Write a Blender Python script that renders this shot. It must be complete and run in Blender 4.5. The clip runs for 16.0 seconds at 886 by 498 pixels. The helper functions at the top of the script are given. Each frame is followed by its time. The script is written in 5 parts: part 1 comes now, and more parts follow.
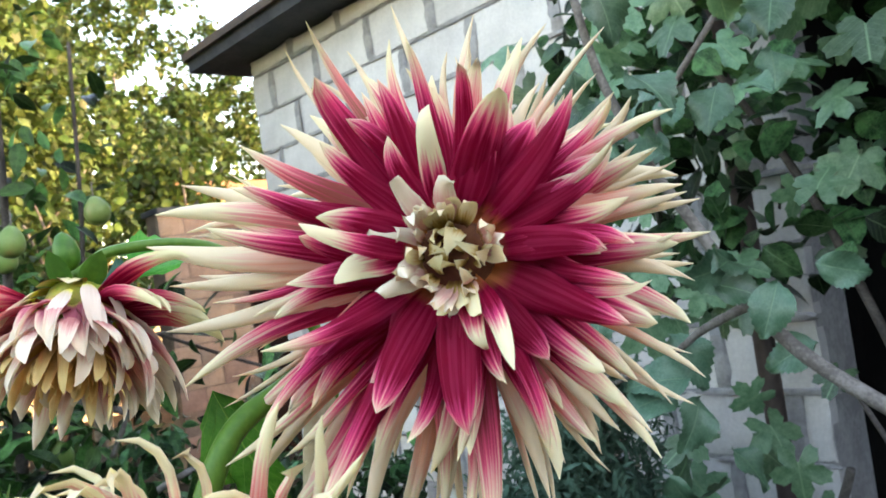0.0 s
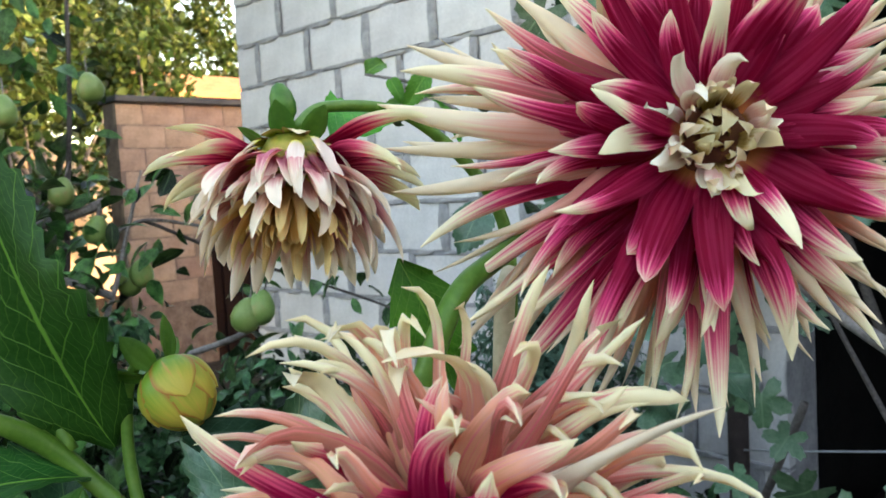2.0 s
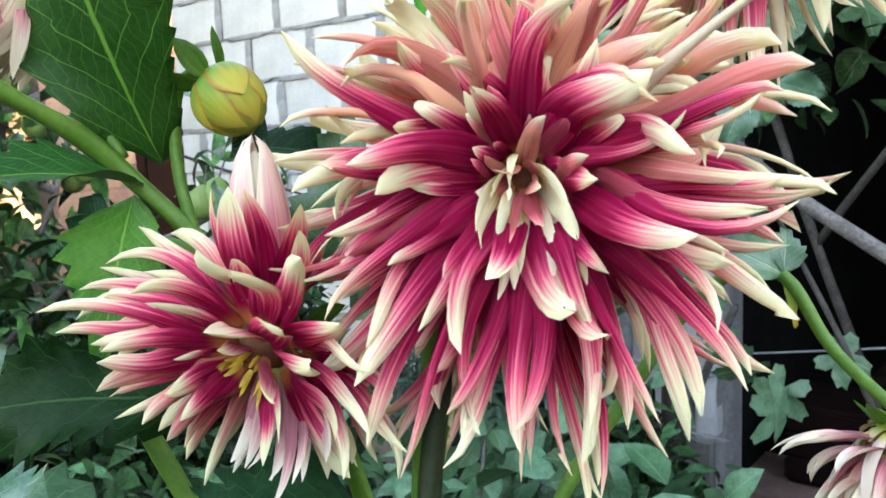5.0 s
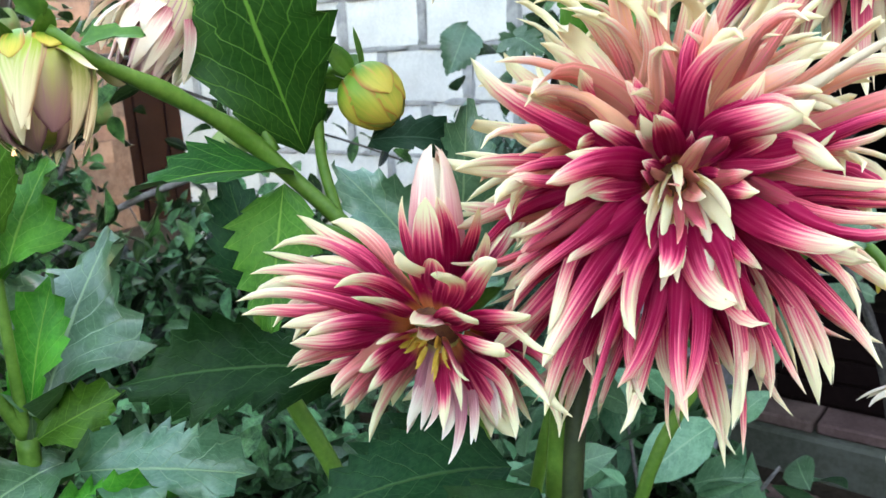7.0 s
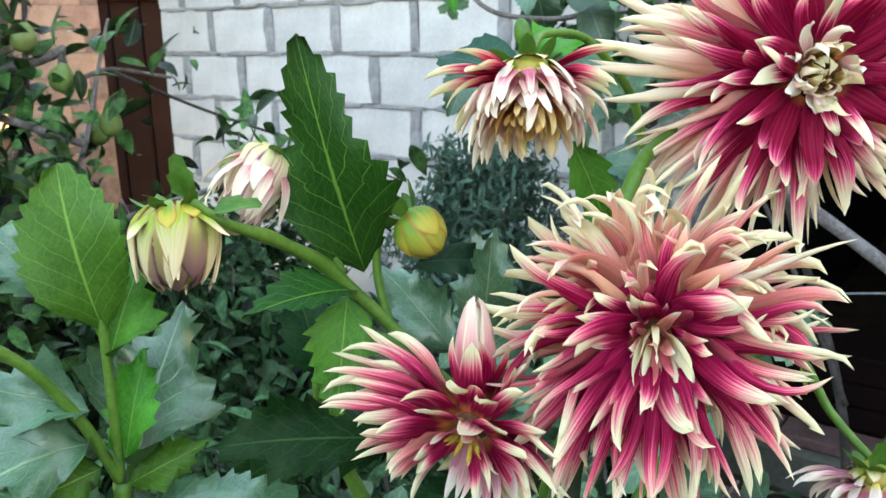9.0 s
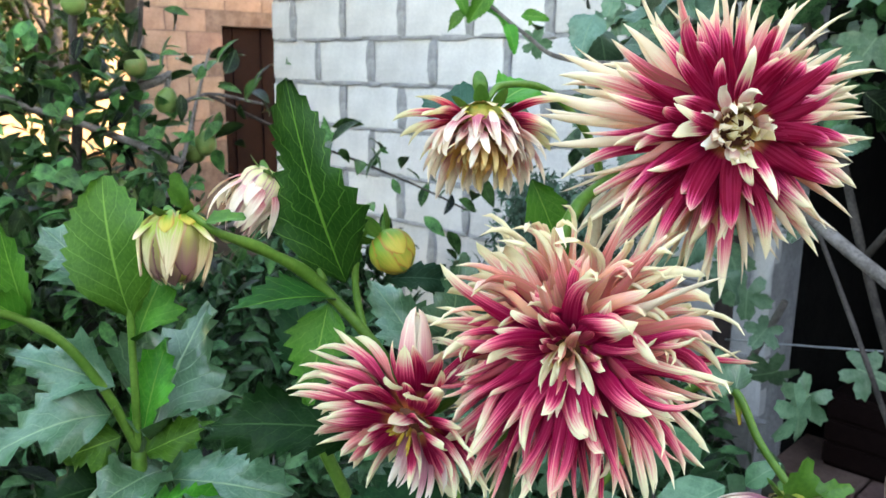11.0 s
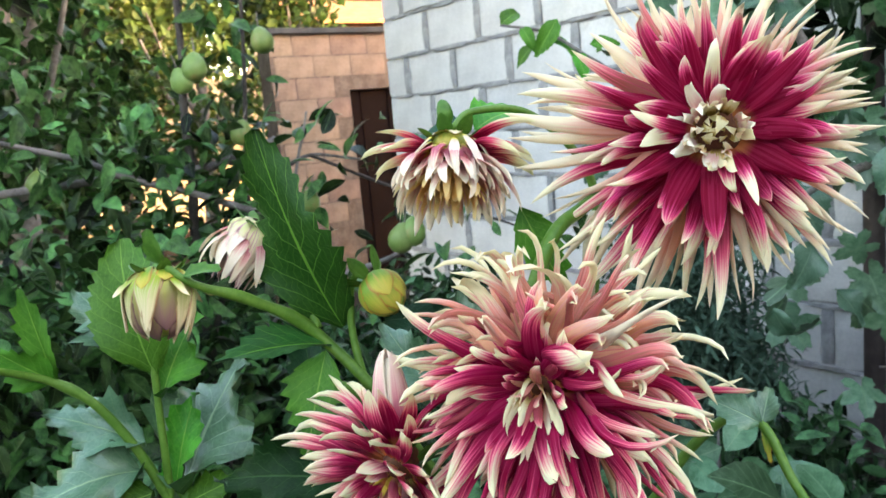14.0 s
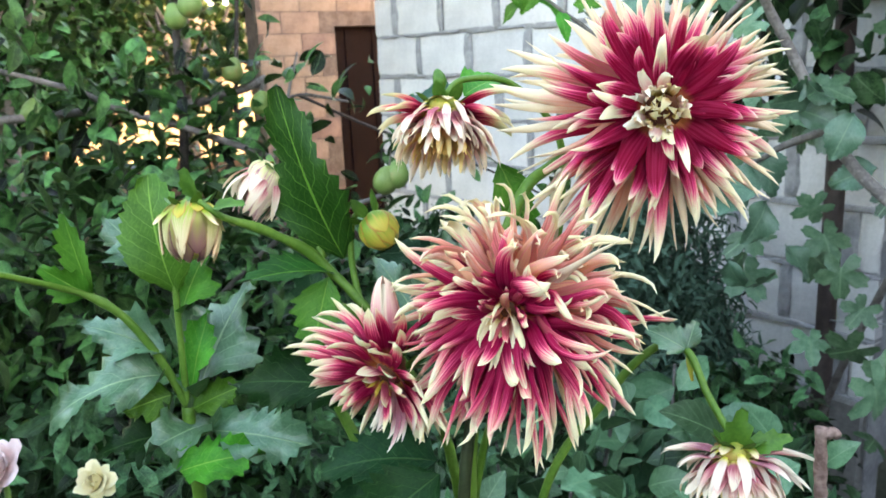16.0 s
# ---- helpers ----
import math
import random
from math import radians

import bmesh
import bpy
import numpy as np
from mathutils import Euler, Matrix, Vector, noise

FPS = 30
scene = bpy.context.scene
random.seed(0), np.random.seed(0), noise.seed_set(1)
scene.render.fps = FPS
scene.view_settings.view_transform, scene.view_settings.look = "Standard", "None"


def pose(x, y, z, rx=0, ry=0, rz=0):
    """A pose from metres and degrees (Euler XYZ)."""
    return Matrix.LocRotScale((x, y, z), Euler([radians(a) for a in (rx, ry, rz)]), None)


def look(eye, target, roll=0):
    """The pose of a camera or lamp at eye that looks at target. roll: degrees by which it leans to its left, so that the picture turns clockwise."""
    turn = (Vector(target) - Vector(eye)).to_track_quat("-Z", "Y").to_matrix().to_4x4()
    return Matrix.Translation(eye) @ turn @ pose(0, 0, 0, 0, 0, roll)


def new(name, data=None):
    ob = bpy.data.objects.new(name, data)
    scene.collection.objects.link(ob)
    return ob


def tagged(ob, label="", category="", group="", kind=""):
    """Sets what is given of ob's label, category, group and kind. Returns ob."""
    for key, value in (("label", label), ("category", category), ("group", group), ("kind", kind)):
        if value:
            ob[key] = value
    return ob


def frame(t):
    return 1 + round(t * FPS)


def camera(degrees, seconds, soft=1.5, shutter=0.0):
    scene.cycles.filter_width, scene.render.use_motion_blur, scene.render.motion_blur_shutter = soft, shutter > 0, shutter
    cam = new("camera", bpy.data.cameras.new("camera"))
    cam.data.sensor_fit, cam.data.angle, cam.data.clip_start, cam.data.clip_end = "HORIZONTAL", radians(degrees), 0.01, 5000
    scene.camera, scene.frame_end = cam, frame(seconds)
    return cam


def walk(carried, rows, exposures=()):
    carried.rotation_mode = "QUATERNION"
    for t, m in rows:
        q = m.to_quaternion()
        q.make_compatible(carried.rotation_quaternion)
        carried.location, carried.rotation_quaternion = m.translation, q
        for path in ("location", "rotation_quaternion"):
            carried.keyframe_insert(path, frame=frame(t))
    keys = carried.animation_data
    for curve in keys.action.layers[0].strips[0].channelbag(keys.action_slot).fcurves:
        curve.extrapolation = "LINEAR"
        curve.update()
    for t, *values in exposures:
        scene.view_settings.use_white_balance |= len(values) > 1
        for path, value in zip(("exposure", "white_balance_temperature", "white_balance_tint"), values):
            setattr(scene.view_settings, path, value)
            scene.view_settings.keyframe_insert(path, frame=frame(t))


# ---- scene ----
cam = camera(57.5, 16.0)
PATH = [
    (0, (3.623, -2.164, 1.55), (2.148, -0.815, 1.617), -8.3),
    (0.5, (3.613, -2.175, 1.553), (2.189, -0.771, 1.542), -7.1),
    (1, (3.597, -2.197, 1.555), (2.198, -0.77, 1.47), -6.4),
    (1.5, (3.575, -2.219, 1.552), (2.181, -0.789, 1.438), -5.0),
    (2, (3.561, -2.231, 1.545), (2.16, -0.812, 1.398), -3.4),
    (2.5, (3.551, -2.243, 1.536), (2.153, -0.839, 1.258), -4.1),
    (3, (3.549, -2.253, 1.515), (2.16, -0.842, 1.232), -3.5),
    (3.5, (3.555, -2.263, 1.492), (2.173, -0.845, 1.21), -3.3),
    (4, (3.551, -2.273, 1.477), (2.207, -0.82, 1.188), -3.0),
    (4.2, (3.549, -2.274, 1.472), (2.227, -0.8, 1.19), -2.9),
    (6.3, (3.532, -2.306, 1.459), (2.306, -0.772, 1.077), -2.9),
    (6.5, (3.53, -2.311, 1.468), (2.304, -0.787, 1.05), -3.1),
    (7, (3.517, -2.34, 1.494), (2.293, -0.834, 1.011), -3.5),
    (7.5, (3.493, -2.388, 1.532), (2.36, -0.831, 0.994), -3.3),
    (8, (3.492, -2.413, 1.565), (2.435, -0.798, 1.048), -2.8),
    (8.2, (3.498, -2.413, 1.569), (2.435, -0.808, 1.042), -2.8),
    (10.3, (3.613, -2.42, 1.584), (2.255, -1.028, 1.12), 1.4),
    (10.5, (3.619, -2.421, 1.584), (2.255, -1.028, 1.137), 1.4),
    (11, (3.64, -2.409, 1.586), (2.266, -1.024, 1.144), 0.8),
    (11.5, (3.652, -2.397, 1.587), (2.255, -1.032, 1.154), -0.4),
    (12, (3.655, -2.392, 1.587), (2.25, -1.035, 1.157), -0.8),
    (12.5, (3.656, -2.391, 1.588), (2.223, -1.06, 1.173), -2.3),
    (13, (3.666, -2.379, 1.585), (2.141, -1.138, 1.221), -4.0),
    (13.5, (3.68, -2.349, 1.581), (2.082, -1.192, 1.254), -4.9),
    (14, (3.686, -2.328, 1.574), (2.068, -1.198, 1.255), -5.3),
    (14.5, (3.693, -2.325, 1.573), (2.072, -1.197, 1.254), -5.3),
    (15, (3.695, -2.329, 1.57), (2.076, -1.198, 1.251), -5.2),
    (15.5, (3.725, -2.362, 1.584), (2.141, -1.2, 1.208), -3.5),
    (16, (3.75, -2.382, 1.591), (2.182, -1.229, 1.128), -2.6),
]
walk(cam, [(t, look(eye, target, roll)) for t, eye, target, roll in PATH], [(0.0, 3.98, 7350, 24), (2.0, 3.74, 7350, 24), (2.5, 3.85, 7350, 24), (3.5, 4.18, 7350, 24), (4.0, 4.28, 7350, 24), (6.5, 4.52, 7350, 24), (7.0, 4.45, 7350, 24), (8.0, 4.28, 7350, 24), (12.0, 4.18, 7350, 24), (14.5, 4.14, 7350, 24), (16.0, 4.34, 7350, 24)])

cam.data.dof.use_dof = True
cam.data.dof.focus_distance = 0.335
cam.data.dof.aperture_fstop = 34.0

# ---- world, sun ----
SUN = Vector((0.74, 0.62, 0.11)).normalized()
world = bpy.data.worlds.new("sky")
scene.world = world
world.use_nodes = True
wn = world.node_tree.nodes
sky = wn.new("ShaderNodeTexSky")
sky.sky_type = "NISHITA"
sky.sun_disc = False
sky.sun_elevation = math.asin(SUN.z)
sky.sun_rotation = math.atan2(SUN.x, SUN.y)
world.node_tree.links.new(sky.outputs[0], wn["Background"].inputs[0])
wn["Background"].inputs[1].default_value = 0.15
sun = new("sun", bpy.data.lights.new("sun", "SUN"))
sun.data.energy, sun.data.angle, sun.data.color = 1.3, radians(0.6), (1.0, 0.74, 0.46)
sun.matrix_world = look(SUN * 20, (0, 0, 0))


# ---- material helpers ----
def base_mat(name, rough=0.6, metal=0.0, shine=0.3):
    m = bpy.data.materials.new(name)
    m.use_nodes = True
    nt = m.node_tree
    b = nt.nodes["Principled BSDF"]
    b.inputs["Roughness"].default_value = rough
    b.inputs["Metallic"].default_value = metal
    b.inputs["Specular IOR Level"].default_value = shine
    return m, nt, b


def math_node(nt, op, a, b=None, c=None, clamp=False):
    n = nt.nodes.new("ShaderNodeMath")
    n.operation, n.use_clamp = op, clamp
    for i, v in enumerate((a, b, c)):
        if v is None:
            continue
        if isinstance(v, (int, float)):
            n.inputs[i].default_value = v
        else:
            nt.links.new(v, n.inputs[i])
    return n.outputs[0]


def mix_col(nt, fac, a, b, blend="MIX"):
    n = nt.nodes.new("ShaderNodeMix")
    n.data_type, n.blend_type = "RGBA", blend
    for i, v in ((0, fac), (6, a), (7, b)):
        if isinstance(v, (int, float)):
            n.inputs[i].default_value = v
        elif isinstance(v, tuple):
            n.inputs[i].default_value = (*v, 1)
        else:
            nt.links.new(v, n.inputs[i])
    return n.outputs[2]


def noise_out(nt, vec, scale, detail=4.0, rough=0.6, dims="3D"):
    n = nt.nodes.new("ShaderNodeTexNoise")
    n.noise_dimensions = dims
    n.inputs["Scale"].default_value = scale
    n.inputs["Detail"].default_value = detail
    n.inputs["Roughness"].default_value = rough
    nt.links.new(vec, n.inputs["Vector"])
    return n.outputs[0]


def bump_in(nt, b, height, strength=0.3, dist=0.002):
    n = nt.nodes.new("ShaderNodeBump")
    n.inputs["Strength"].default_value = strength
    n.inputs["Distance"].default_value = dist
    nt.links.new(height, n.inputs["Height"])
    nt.links.new(n.outputs[0], b.inputs["Normal"])


def remap(nt, v, lo, hi):
    n = nt.nodes.new("ShaderNodeMapRange")
    n.interpolation_type = "SMOOTHSTEP"
    nt.links.new(v, n.inputs[0])
    n.inputs[1].default_value, n.inputs[2].default_value = lo, hi
    return n.outputs[0]


def grainy(name, c1, c2, scale=8.0, fine=80.0, rough=0.75, bump=0.35, dist=0.003, per_object=0.0, per_island=0.0, metal=0.0, c3=None, shine=0.3):
    """Two colours mixed by noise at two scales, with relief; pieces may vary one from another."""
    m, nt, b = base_mat(name, rough, metal, shine)
    pos = nt.nodes.new("ShaderNodeTexCoord").outputs["Object"]
    a = noise_out(nt, pos, scale)
    f = noise_out(nt, pos, fine, 3.0)
    both = math_node(nt, "ADD", math_node(nt, "MULTIPLY", a, 0.65), math_node(nt, "MULTIPLY", f, 0.35))
    col = mix_col(nt, remap(nt, both, 0.36, 0.66), c1, c2)
    if c3:
        col = mix_col(nt, remap(nt, noise_out(nt, pos, scale * 0.37, 5.0, 0.7), 0.55, 0.72), col, c3)
    rnd = None
    if per_object:
        rnd, amount = nt.nodes.new("ShaderNodeObjectInfo").outputs["Random"], per_object
    if per_island:
        rnd, amount = nt.nodes.new("ShaderNodeNewGeometry").outputs["Random Per Island"], per_island
    if rnd is not None:
        hsv = nt.nodes.new("ShaderNodeHueSaturation")
        nt.links.new(col, hsv.inputs["Color"])
        nt.links.new(math_node(nt, "ADD", math_node(nt, "MULTIPLY", rnd, 2 * amount), 1 - amount), hsv.inputs["Value"])
        nt.links.new(math_node(nt, "ADD", math_node(nt, "MULTIPLY", rnd, 0.03), 0.485), hsv.inputs["Hue"])
        col = hsv.outputs[0]
    nt.links.new(col, b.inputs["Base Color"])
    bump_in(nt, b, both, bump, dist)
    return m


def see_through(nt, b, col, amount):
    """Adds the light that shines through a thin leaf or petal."""
    t = nt.nodes.new("ShaderNodeBsdfTranslucent")
    nt.links.new(col, t.inputs["Color"])
    mix = nt.nodes.new("ShaderNodeMixShader")
    mix.inputs[0].default_value = amount
    nt.links.new(b.outputs[0], mix.inputs[1])
    nt.links.new(t.outputs[0], mix.inputs[2])
    nt.links.new(mix.outputs[0], nt.nodes["Material Output"].inputs[0])


def petal_mat(name, deep, middle, tip, root, peach, back=False):
    """Streaked petal. The object colour says where the pale tip begins (red) and how peach it is (green),
    and how softly the colours run into one another (blue)."""
    m, nt, b = base_mat(name, 0.55, 0.0, 0.10)
    uv = nt.nodes.new("ShaderNodeTexCoord").outputs["UV"]
    sep = nt.nodes.new("ShaderNodeSeparateXYZ")
    nt.links.new(uv, sep.inputs[0])
    u, v = sep.outputs[0], sep.outputs[1]
    info = nt.nodes.new("ShaderNodeObjectInfo")
    tint = nt.nodes.new("ShaderNodeSeparateColor")
    nt.links.new(info.outputs["Color"], tint.inputs[0])
    vec = nt.nodes.new("ShaderNodeCombineXYZ")
    nt.links.new(math_node(nt, "MULTIPLY_ADD", info.outputs["Random"], 60.0, math_node(nt, "MULTIPLY", u, 10.0)), vec.inputs[0])
    nt.links.new(math_node(nt, "MULTIPLY", v, 1.1), vec.inputs[1])
    streak = noise_out(nt, vec.outputs[0], 1.0, 3.0, 0.6)
    edge = math_node(nt, "POWER", math_node(nt, "ABSOLUTE", math_node(nt, "MULTIPLY_ADD", u, 2.0, -1.0)), 4.0)
    amount = math_node(nt, "MULTIPLY_ADD", tint.outputs[2], 0.45, 0.52)
    where = math_node(nt, "ADD", v, math_node(nt, "MULTIPLY", math_node(nt, "SUBTRACT", streak, 0.5), amount))
    where = math_node(nt, "MULTIPLY_ADD", edge, 0.09, where)
    off = math_node(nt, "SUBTRACT", where, tint.outputs[0])
    off = math_node(nt, "MULTIPLY", off, math_node(nt, "MULTIPLY_ADD", tint.outputs[2], -0.45, 1.0))
    body = mix_col(nt, remap(nt, streak, 0.38, 0.66), deep, tuple(0.80 * x + 0.20 * y for x, y in zip(deep, middle)))
    rosy = tuple(0.45 * x + 0.55 * y for x, y in zip(peach, middle))
    body = mix_col(nt, tint.outputs[1], body, mix_col(nt, remap(nt, streak, 0.51, 0.61), peach, rosy))
    pink = tuple(0.30 * x + 0.70 * y for x, y in zip(tip, middle))
    between = mix_col(nt, tint.outputs[1], middle, mix_col(nt, remap(nt, streak, 0.56, 0.66), tuple(0.75 * x + 0.25 * y for x, y in zip(peach, tip)), pink))
    blush = tuple(0.5 * x + 0.5 * y for x, y in zip(tip, middle))
    col = mix_col(nt, remap(nt, off, -0.22, -0.05), body, between)
    col = mix_col(nt, remap(nt, off, -0.09, 0.03), col, blush)
    col = mix_col(nt, remap(nt, off, 0.0, 0.12), col, tip)
    col = mix_col(nt, math_node(nt, "SUBTRACT", 1.0, remap(nt, v, 0.02, 0.2)), col, root)
    nt.links.new(col, b.inputs["Base Color"])
    rib = nt.nodes.new("ShaderNodeTexWave")
    rib.inputs["Scale"].default_value = 1.1
    rib.inputs["Distortion"].default_value = 0.6
    nt.links.new(vec.outputs[0], rib.inputs["Vector"])
    bump_in(nt, b, math_node(nt, "ADD", math_node(nt, "MULTIPLY", rib.outputs["Fac"], 0.6), streak), 0.28, 0.0005)
    see_through(nt, b, col, 0.36)
    return m


def bud_mat(name, low, high, seam, flush):
    """Bud petal: green at the foot, paler to the mouth, with brownish seams and a reddish flush."""
    m, nt, b = base_mat(name, 0.45, 0.0, 0.3)
    tc = nt.nodes.new("ShaderNodeTexCoord")
    sep = nt.nodes.new("ShaderNodeSeparateXYZ")
    nt.links.new(tc.outputs["UV"], sep.inputs[0])
    side = math_node(nt, "ABSOLUTE", math_node(nt, "MULTIPLY_ADD", sep.outputs[0], 2.0, -1.0))
    rnd = nt.nodes.new("ShaderNodeObjectInfo").outputs["Random"]
    vec = nt.nodes.new("ShaderNodeCombineXYZ")
    nt.links.new(math_node(nt, "MULTIPLY_ADD", rnd, 60.0, math_node(nt, "MULTIPLY", sep.outputs[0], 7.0)), vec.inputs[0])
    nt.links.new(math_node(nt, "MULTIPLY", sep.outputs[1], 1.2), vec.inputs[1])
    streak = noise_out(nt, vec.outputs[0], 1.0, 3.0, 0.6)
    rise = math_node(nt, "ADD", sep.outputs[1], math_node(nt, "MULTIPLY_ADD", streak, 0.6, -0.3))
    col = mix_col(nt, remap(nt, rise, 0.30, 0.95), low, high)
    col = mix_col(nt, math_node(nt, "MULTIPLY", remap(nt, streak, 0.56, 0.72), 0.8), col, flush)
    col = mix_col(nt, remap(nt, side, 0.70, 1.0), col, seam)
    nt.links.new(col, b.inputs["Base Color"])
    bump_in(nt, b, streak, 0.4, 0.0006)
    see_through(nt, b, col, 0.12)
    return m


def leaf_mat(name, c1, c2, vein, per="object", rough=0.5, clear=0.14, vary=0.25, shine=0.28):
    """Leaf with midrib and side veins along its own length."""
    m, nt, b = base_mat(name, rough, 0.0, shine)
    tc = nt.nodes.new("ShaderNodeTexCoord")
    sep = nt.nodes.new("ShaderNodeSeparateXYZ")
    nt.links.new(tc.outputs["UV"], sep.inputs[0])
    u, v = sep.outputs[0], sep.outputs[1]
    side = math_node(nt, "ABSOLUTE", math_node(nt, "MULTIPLY_ADD", u, 2.0, -1.0))
    slant = math_node(nt, "SUBTRACT", math_node(nt, "MULTIPLY", v, 8.0), math_node(nt, "MULTIPLY", side, 2.2))
    tri = math_node(nt, "ABSOLUTE", math_node(nt, "MULTIPLY_ADD", math_node(nt, "FRACT", slant), 2.0, -1.0))
    ribs = math_node(nt, "SUBTRACT", 1.0, remap(nt, tri, 0.0, 0.10))
    mid = math_node(nt, "SUBTRACT", 1.0, remap(nt, side, 0.012, 0.045))
    fine = math_node(nt, "ABSOLUTE", math_node(nt, "MULTIPLY_ADD", math_node(nt, "FRACT", math_node(nt, "MULTIPLY_ADD", side, 7.0, math_node(nt, "MULTIPLY", v, 15.0))), 2.0, -1.0))
    fine = math_node(nt, "SUBTRACT", 1.0, remap(nt, fine, 0.0, 0.22))
    line = math_node(nt, "MAXIMUM", mid, math_node(nt, "MAXIMUM", math_node(nt, "MULTIPLY", ribs, 0.55), math_node(nt, "MULTIPLY", fine, 0.16)))
    n1 = noise_out(nt, tc.outputs["Object"], 45.0, 4.0)
    n2 = noise_out(nt, tc.outputs["Object"], 420.0, 2.0)
    col = mix_col(nt, remap(nt, math_node(nt, "MULTIPLY_ADD", n2, 0.4, math_node(nt, "MULTIPLY", n1, 0.6)), 0.35, 0.65), c1, c2)
    rnd = nt.nodes.new("ShaderNodeObjectInfo").outputs["Random"] if per == "object" else nt.nodes.new("ShaderNodeNewGeometry").outputs["Random Per Island"]
    hsv = nt.nodes.new("ShaderNodeHueSaturation")
    nt.links.new(col, hsv.inputs["Color"])
    nt.links.new(math_node(nt, "MULTIPLY_ADD", rnd, 2 * vary, 1 - vary), hsv.inputs["Value"])
    nt.links.new(math_node(nt, "MULTIPLY_ADD", rnd, 0.04, 0.48), hsv.inputs["Hue"])
    col = mix_col(nt, math_node(nt, "MULTIPLY", line, 0.75), hsv.outputs[0], vein)
    nt.links.new(col, b.inputs["Base Color"])
    bump_in(nt, b, math_node(nt, "MULTIPLY_ADD", line, -0.8, n1), 0.5, 0.0012)
    see_through(nt, b, col, clear)
    return m


# ---- materials ----
PETAL = petal_mat("petal_upper", (0.265, 0.0016, 0.026), (0.80, 0.065, 0.195), (0.94, 0.85, 0.57), (0.66, 0.22, 0.07), (1.0, 0.63, 0.36))
PETAL_ROSE = petal_mat("petal_rose_upper", (0.35, 0.003, 0.050), (0.86, 0.10, 0.20), (0.94, 0.87, 0.56), (0.70, 0.24, 0.08), (1.0, 0.57, 0.31))
PETAL_BACK = petal_mat("petal_under", (0.66, 0.13, 0.20), (0.90, 0.40, 0.36), (0.93, 0.83, 0.58), (0.88, 0.52, 0.26), (1.0, 0.57, 0.33), True)
PETAL_CREAM = petal_mat("petal_cream", (0.87, 0.34, 0.28), (0.93, 0.49, 0.39), (0.94, 0.80, 0.57), (0.88, 0.52, 0.25), (0.96, 0.58, 0.33))
BELL = petal_mat("petal_bell", (0.66, 0.17, 0.22), (0.88, 0.48, 0.42), (0.94, 0.82, 0.64), (0.80, 0.70, 0.16), (0.88, 0.60, 0.36))
WHITE = petal_mat("petal_white", (0.84, 0.52, 0.44), (0.90, 0.72, 0.58), (0.94, 0.87, 0.70), (0.50, 0.26, 0.10), (0.90, 0.74, 0.58))
COLLAR = petal_mat("petal_collar", (0.82, 0.66, 0.48), (0.87, 0.71, 0.56), (0.92, 0.80, 0.66), (0.80, 0.74, 0.10), (0.90, 0.80, 0.60))
FADED = petal_mat("petal_faded", (0.56, 0.20, 0.25), (0.78, 0.46, 0.42), (0.90, 0.80, 0.64), (0.60, 0.55, 0.15), (0.66, 0.45, 0.26))
CENTRE = petal_mat("petal_centre", (0.50, 0.31, 0.07), (0.74, 0.54, 0.20), (0.93, 0.85, 0.55), (0.16, 0.07, 0.02), (0.68, 0.52, 0.22))
OCHRE = petal_mat("petal_ochre", (0.76, 0.43, 0.08), (0.89, 0.57, 0.20), (0.94, 0.74, 0.34), (0.60, 0.34, 0.06), (0.90, 0.62, 0.30))
CORE = grainy("flower_core", (0.10, 0.025, 0.015), (0.19, 0.07, 0.025), 90, 500, 0.7, 0.4, 0.0006)
LEAF = leaf_mat("dahlia_leaf_green", (0.030, 0.175, 0.010), (0.072, 0.275, 0.022), (0.24, 0.48, 0.07), shine=0.30, clear=0.24, vary=0.35)
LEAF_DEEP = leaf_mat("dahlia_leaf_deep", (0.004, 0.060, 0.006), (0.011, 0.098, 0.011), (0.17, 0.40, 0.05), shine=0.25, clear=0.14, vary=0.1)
# Darkened copy of the leaf green; stands in for shade under the blooms.
LEAF_SHADED = leaf_mat("dahlia_leaf_shaded", (0.004, 0.026, 0.007), (0.011, 0.048, 0.013), (0.04, 0.10, 0.03), shine=0.08, rough=0.4, clear=0.06)
LEAF_BLUE = leaf_mat("leaf_blue_green", (0.012, 0.046, 0.024), (0.024, 0.070, 0.040), (0.05, 0.11, 0.07), rough=0.6, shine=0.08, clear=0.06)
LEAF_PALE = leaf_mat("dahlia_leaf_under", (0.06, 0.14, 0.06), (0.11, 0.20, 0.09), (0.20, 0.31, 0.12), rough=0.5)
LEAF_GREY = leaf_mat("leaf_grey_green", (0.036, 0.130, 0.050), (0.095, 0.215, 0.105), (0.27, 0.42, 0.20), rough=0.32, shine=0.85, clear=0.1)
STEM = grainy("stem_green", (0.058, 0.150, 0.014), (0.115, 0.230, 0.032), 30, 300, 0.45, 0.2, 0.0005)
STEM_DARK = grainy("stem_brown_green", (0.014, 0.024, 0.008), (0.034, 0.046, 0.015), 30, 300, 0.5, 0.3, 0.0006)
STEM_PALE = grainy("stem_pale", (0.40, 0.33, 0.20), (0.55, 0.47, 0.30), 40, 300, 0.6, 0.3, 0.0006)
BUD = grainy("bud_yellow_green", (0.17, 0.27, 0.03), (0.46, 0.36, 0.06), 60, 400, 0.45, 0.3, 0.0005, c3=(0.50, 0.16, 0.07))
BUD_SCALE = bud_mat("bud_scale", (0.14, 0.28, 0.02), (0.54, 0.43, 0.06), (0.40, 0.17, 0.03), (0.54, 0.27, 0.06))
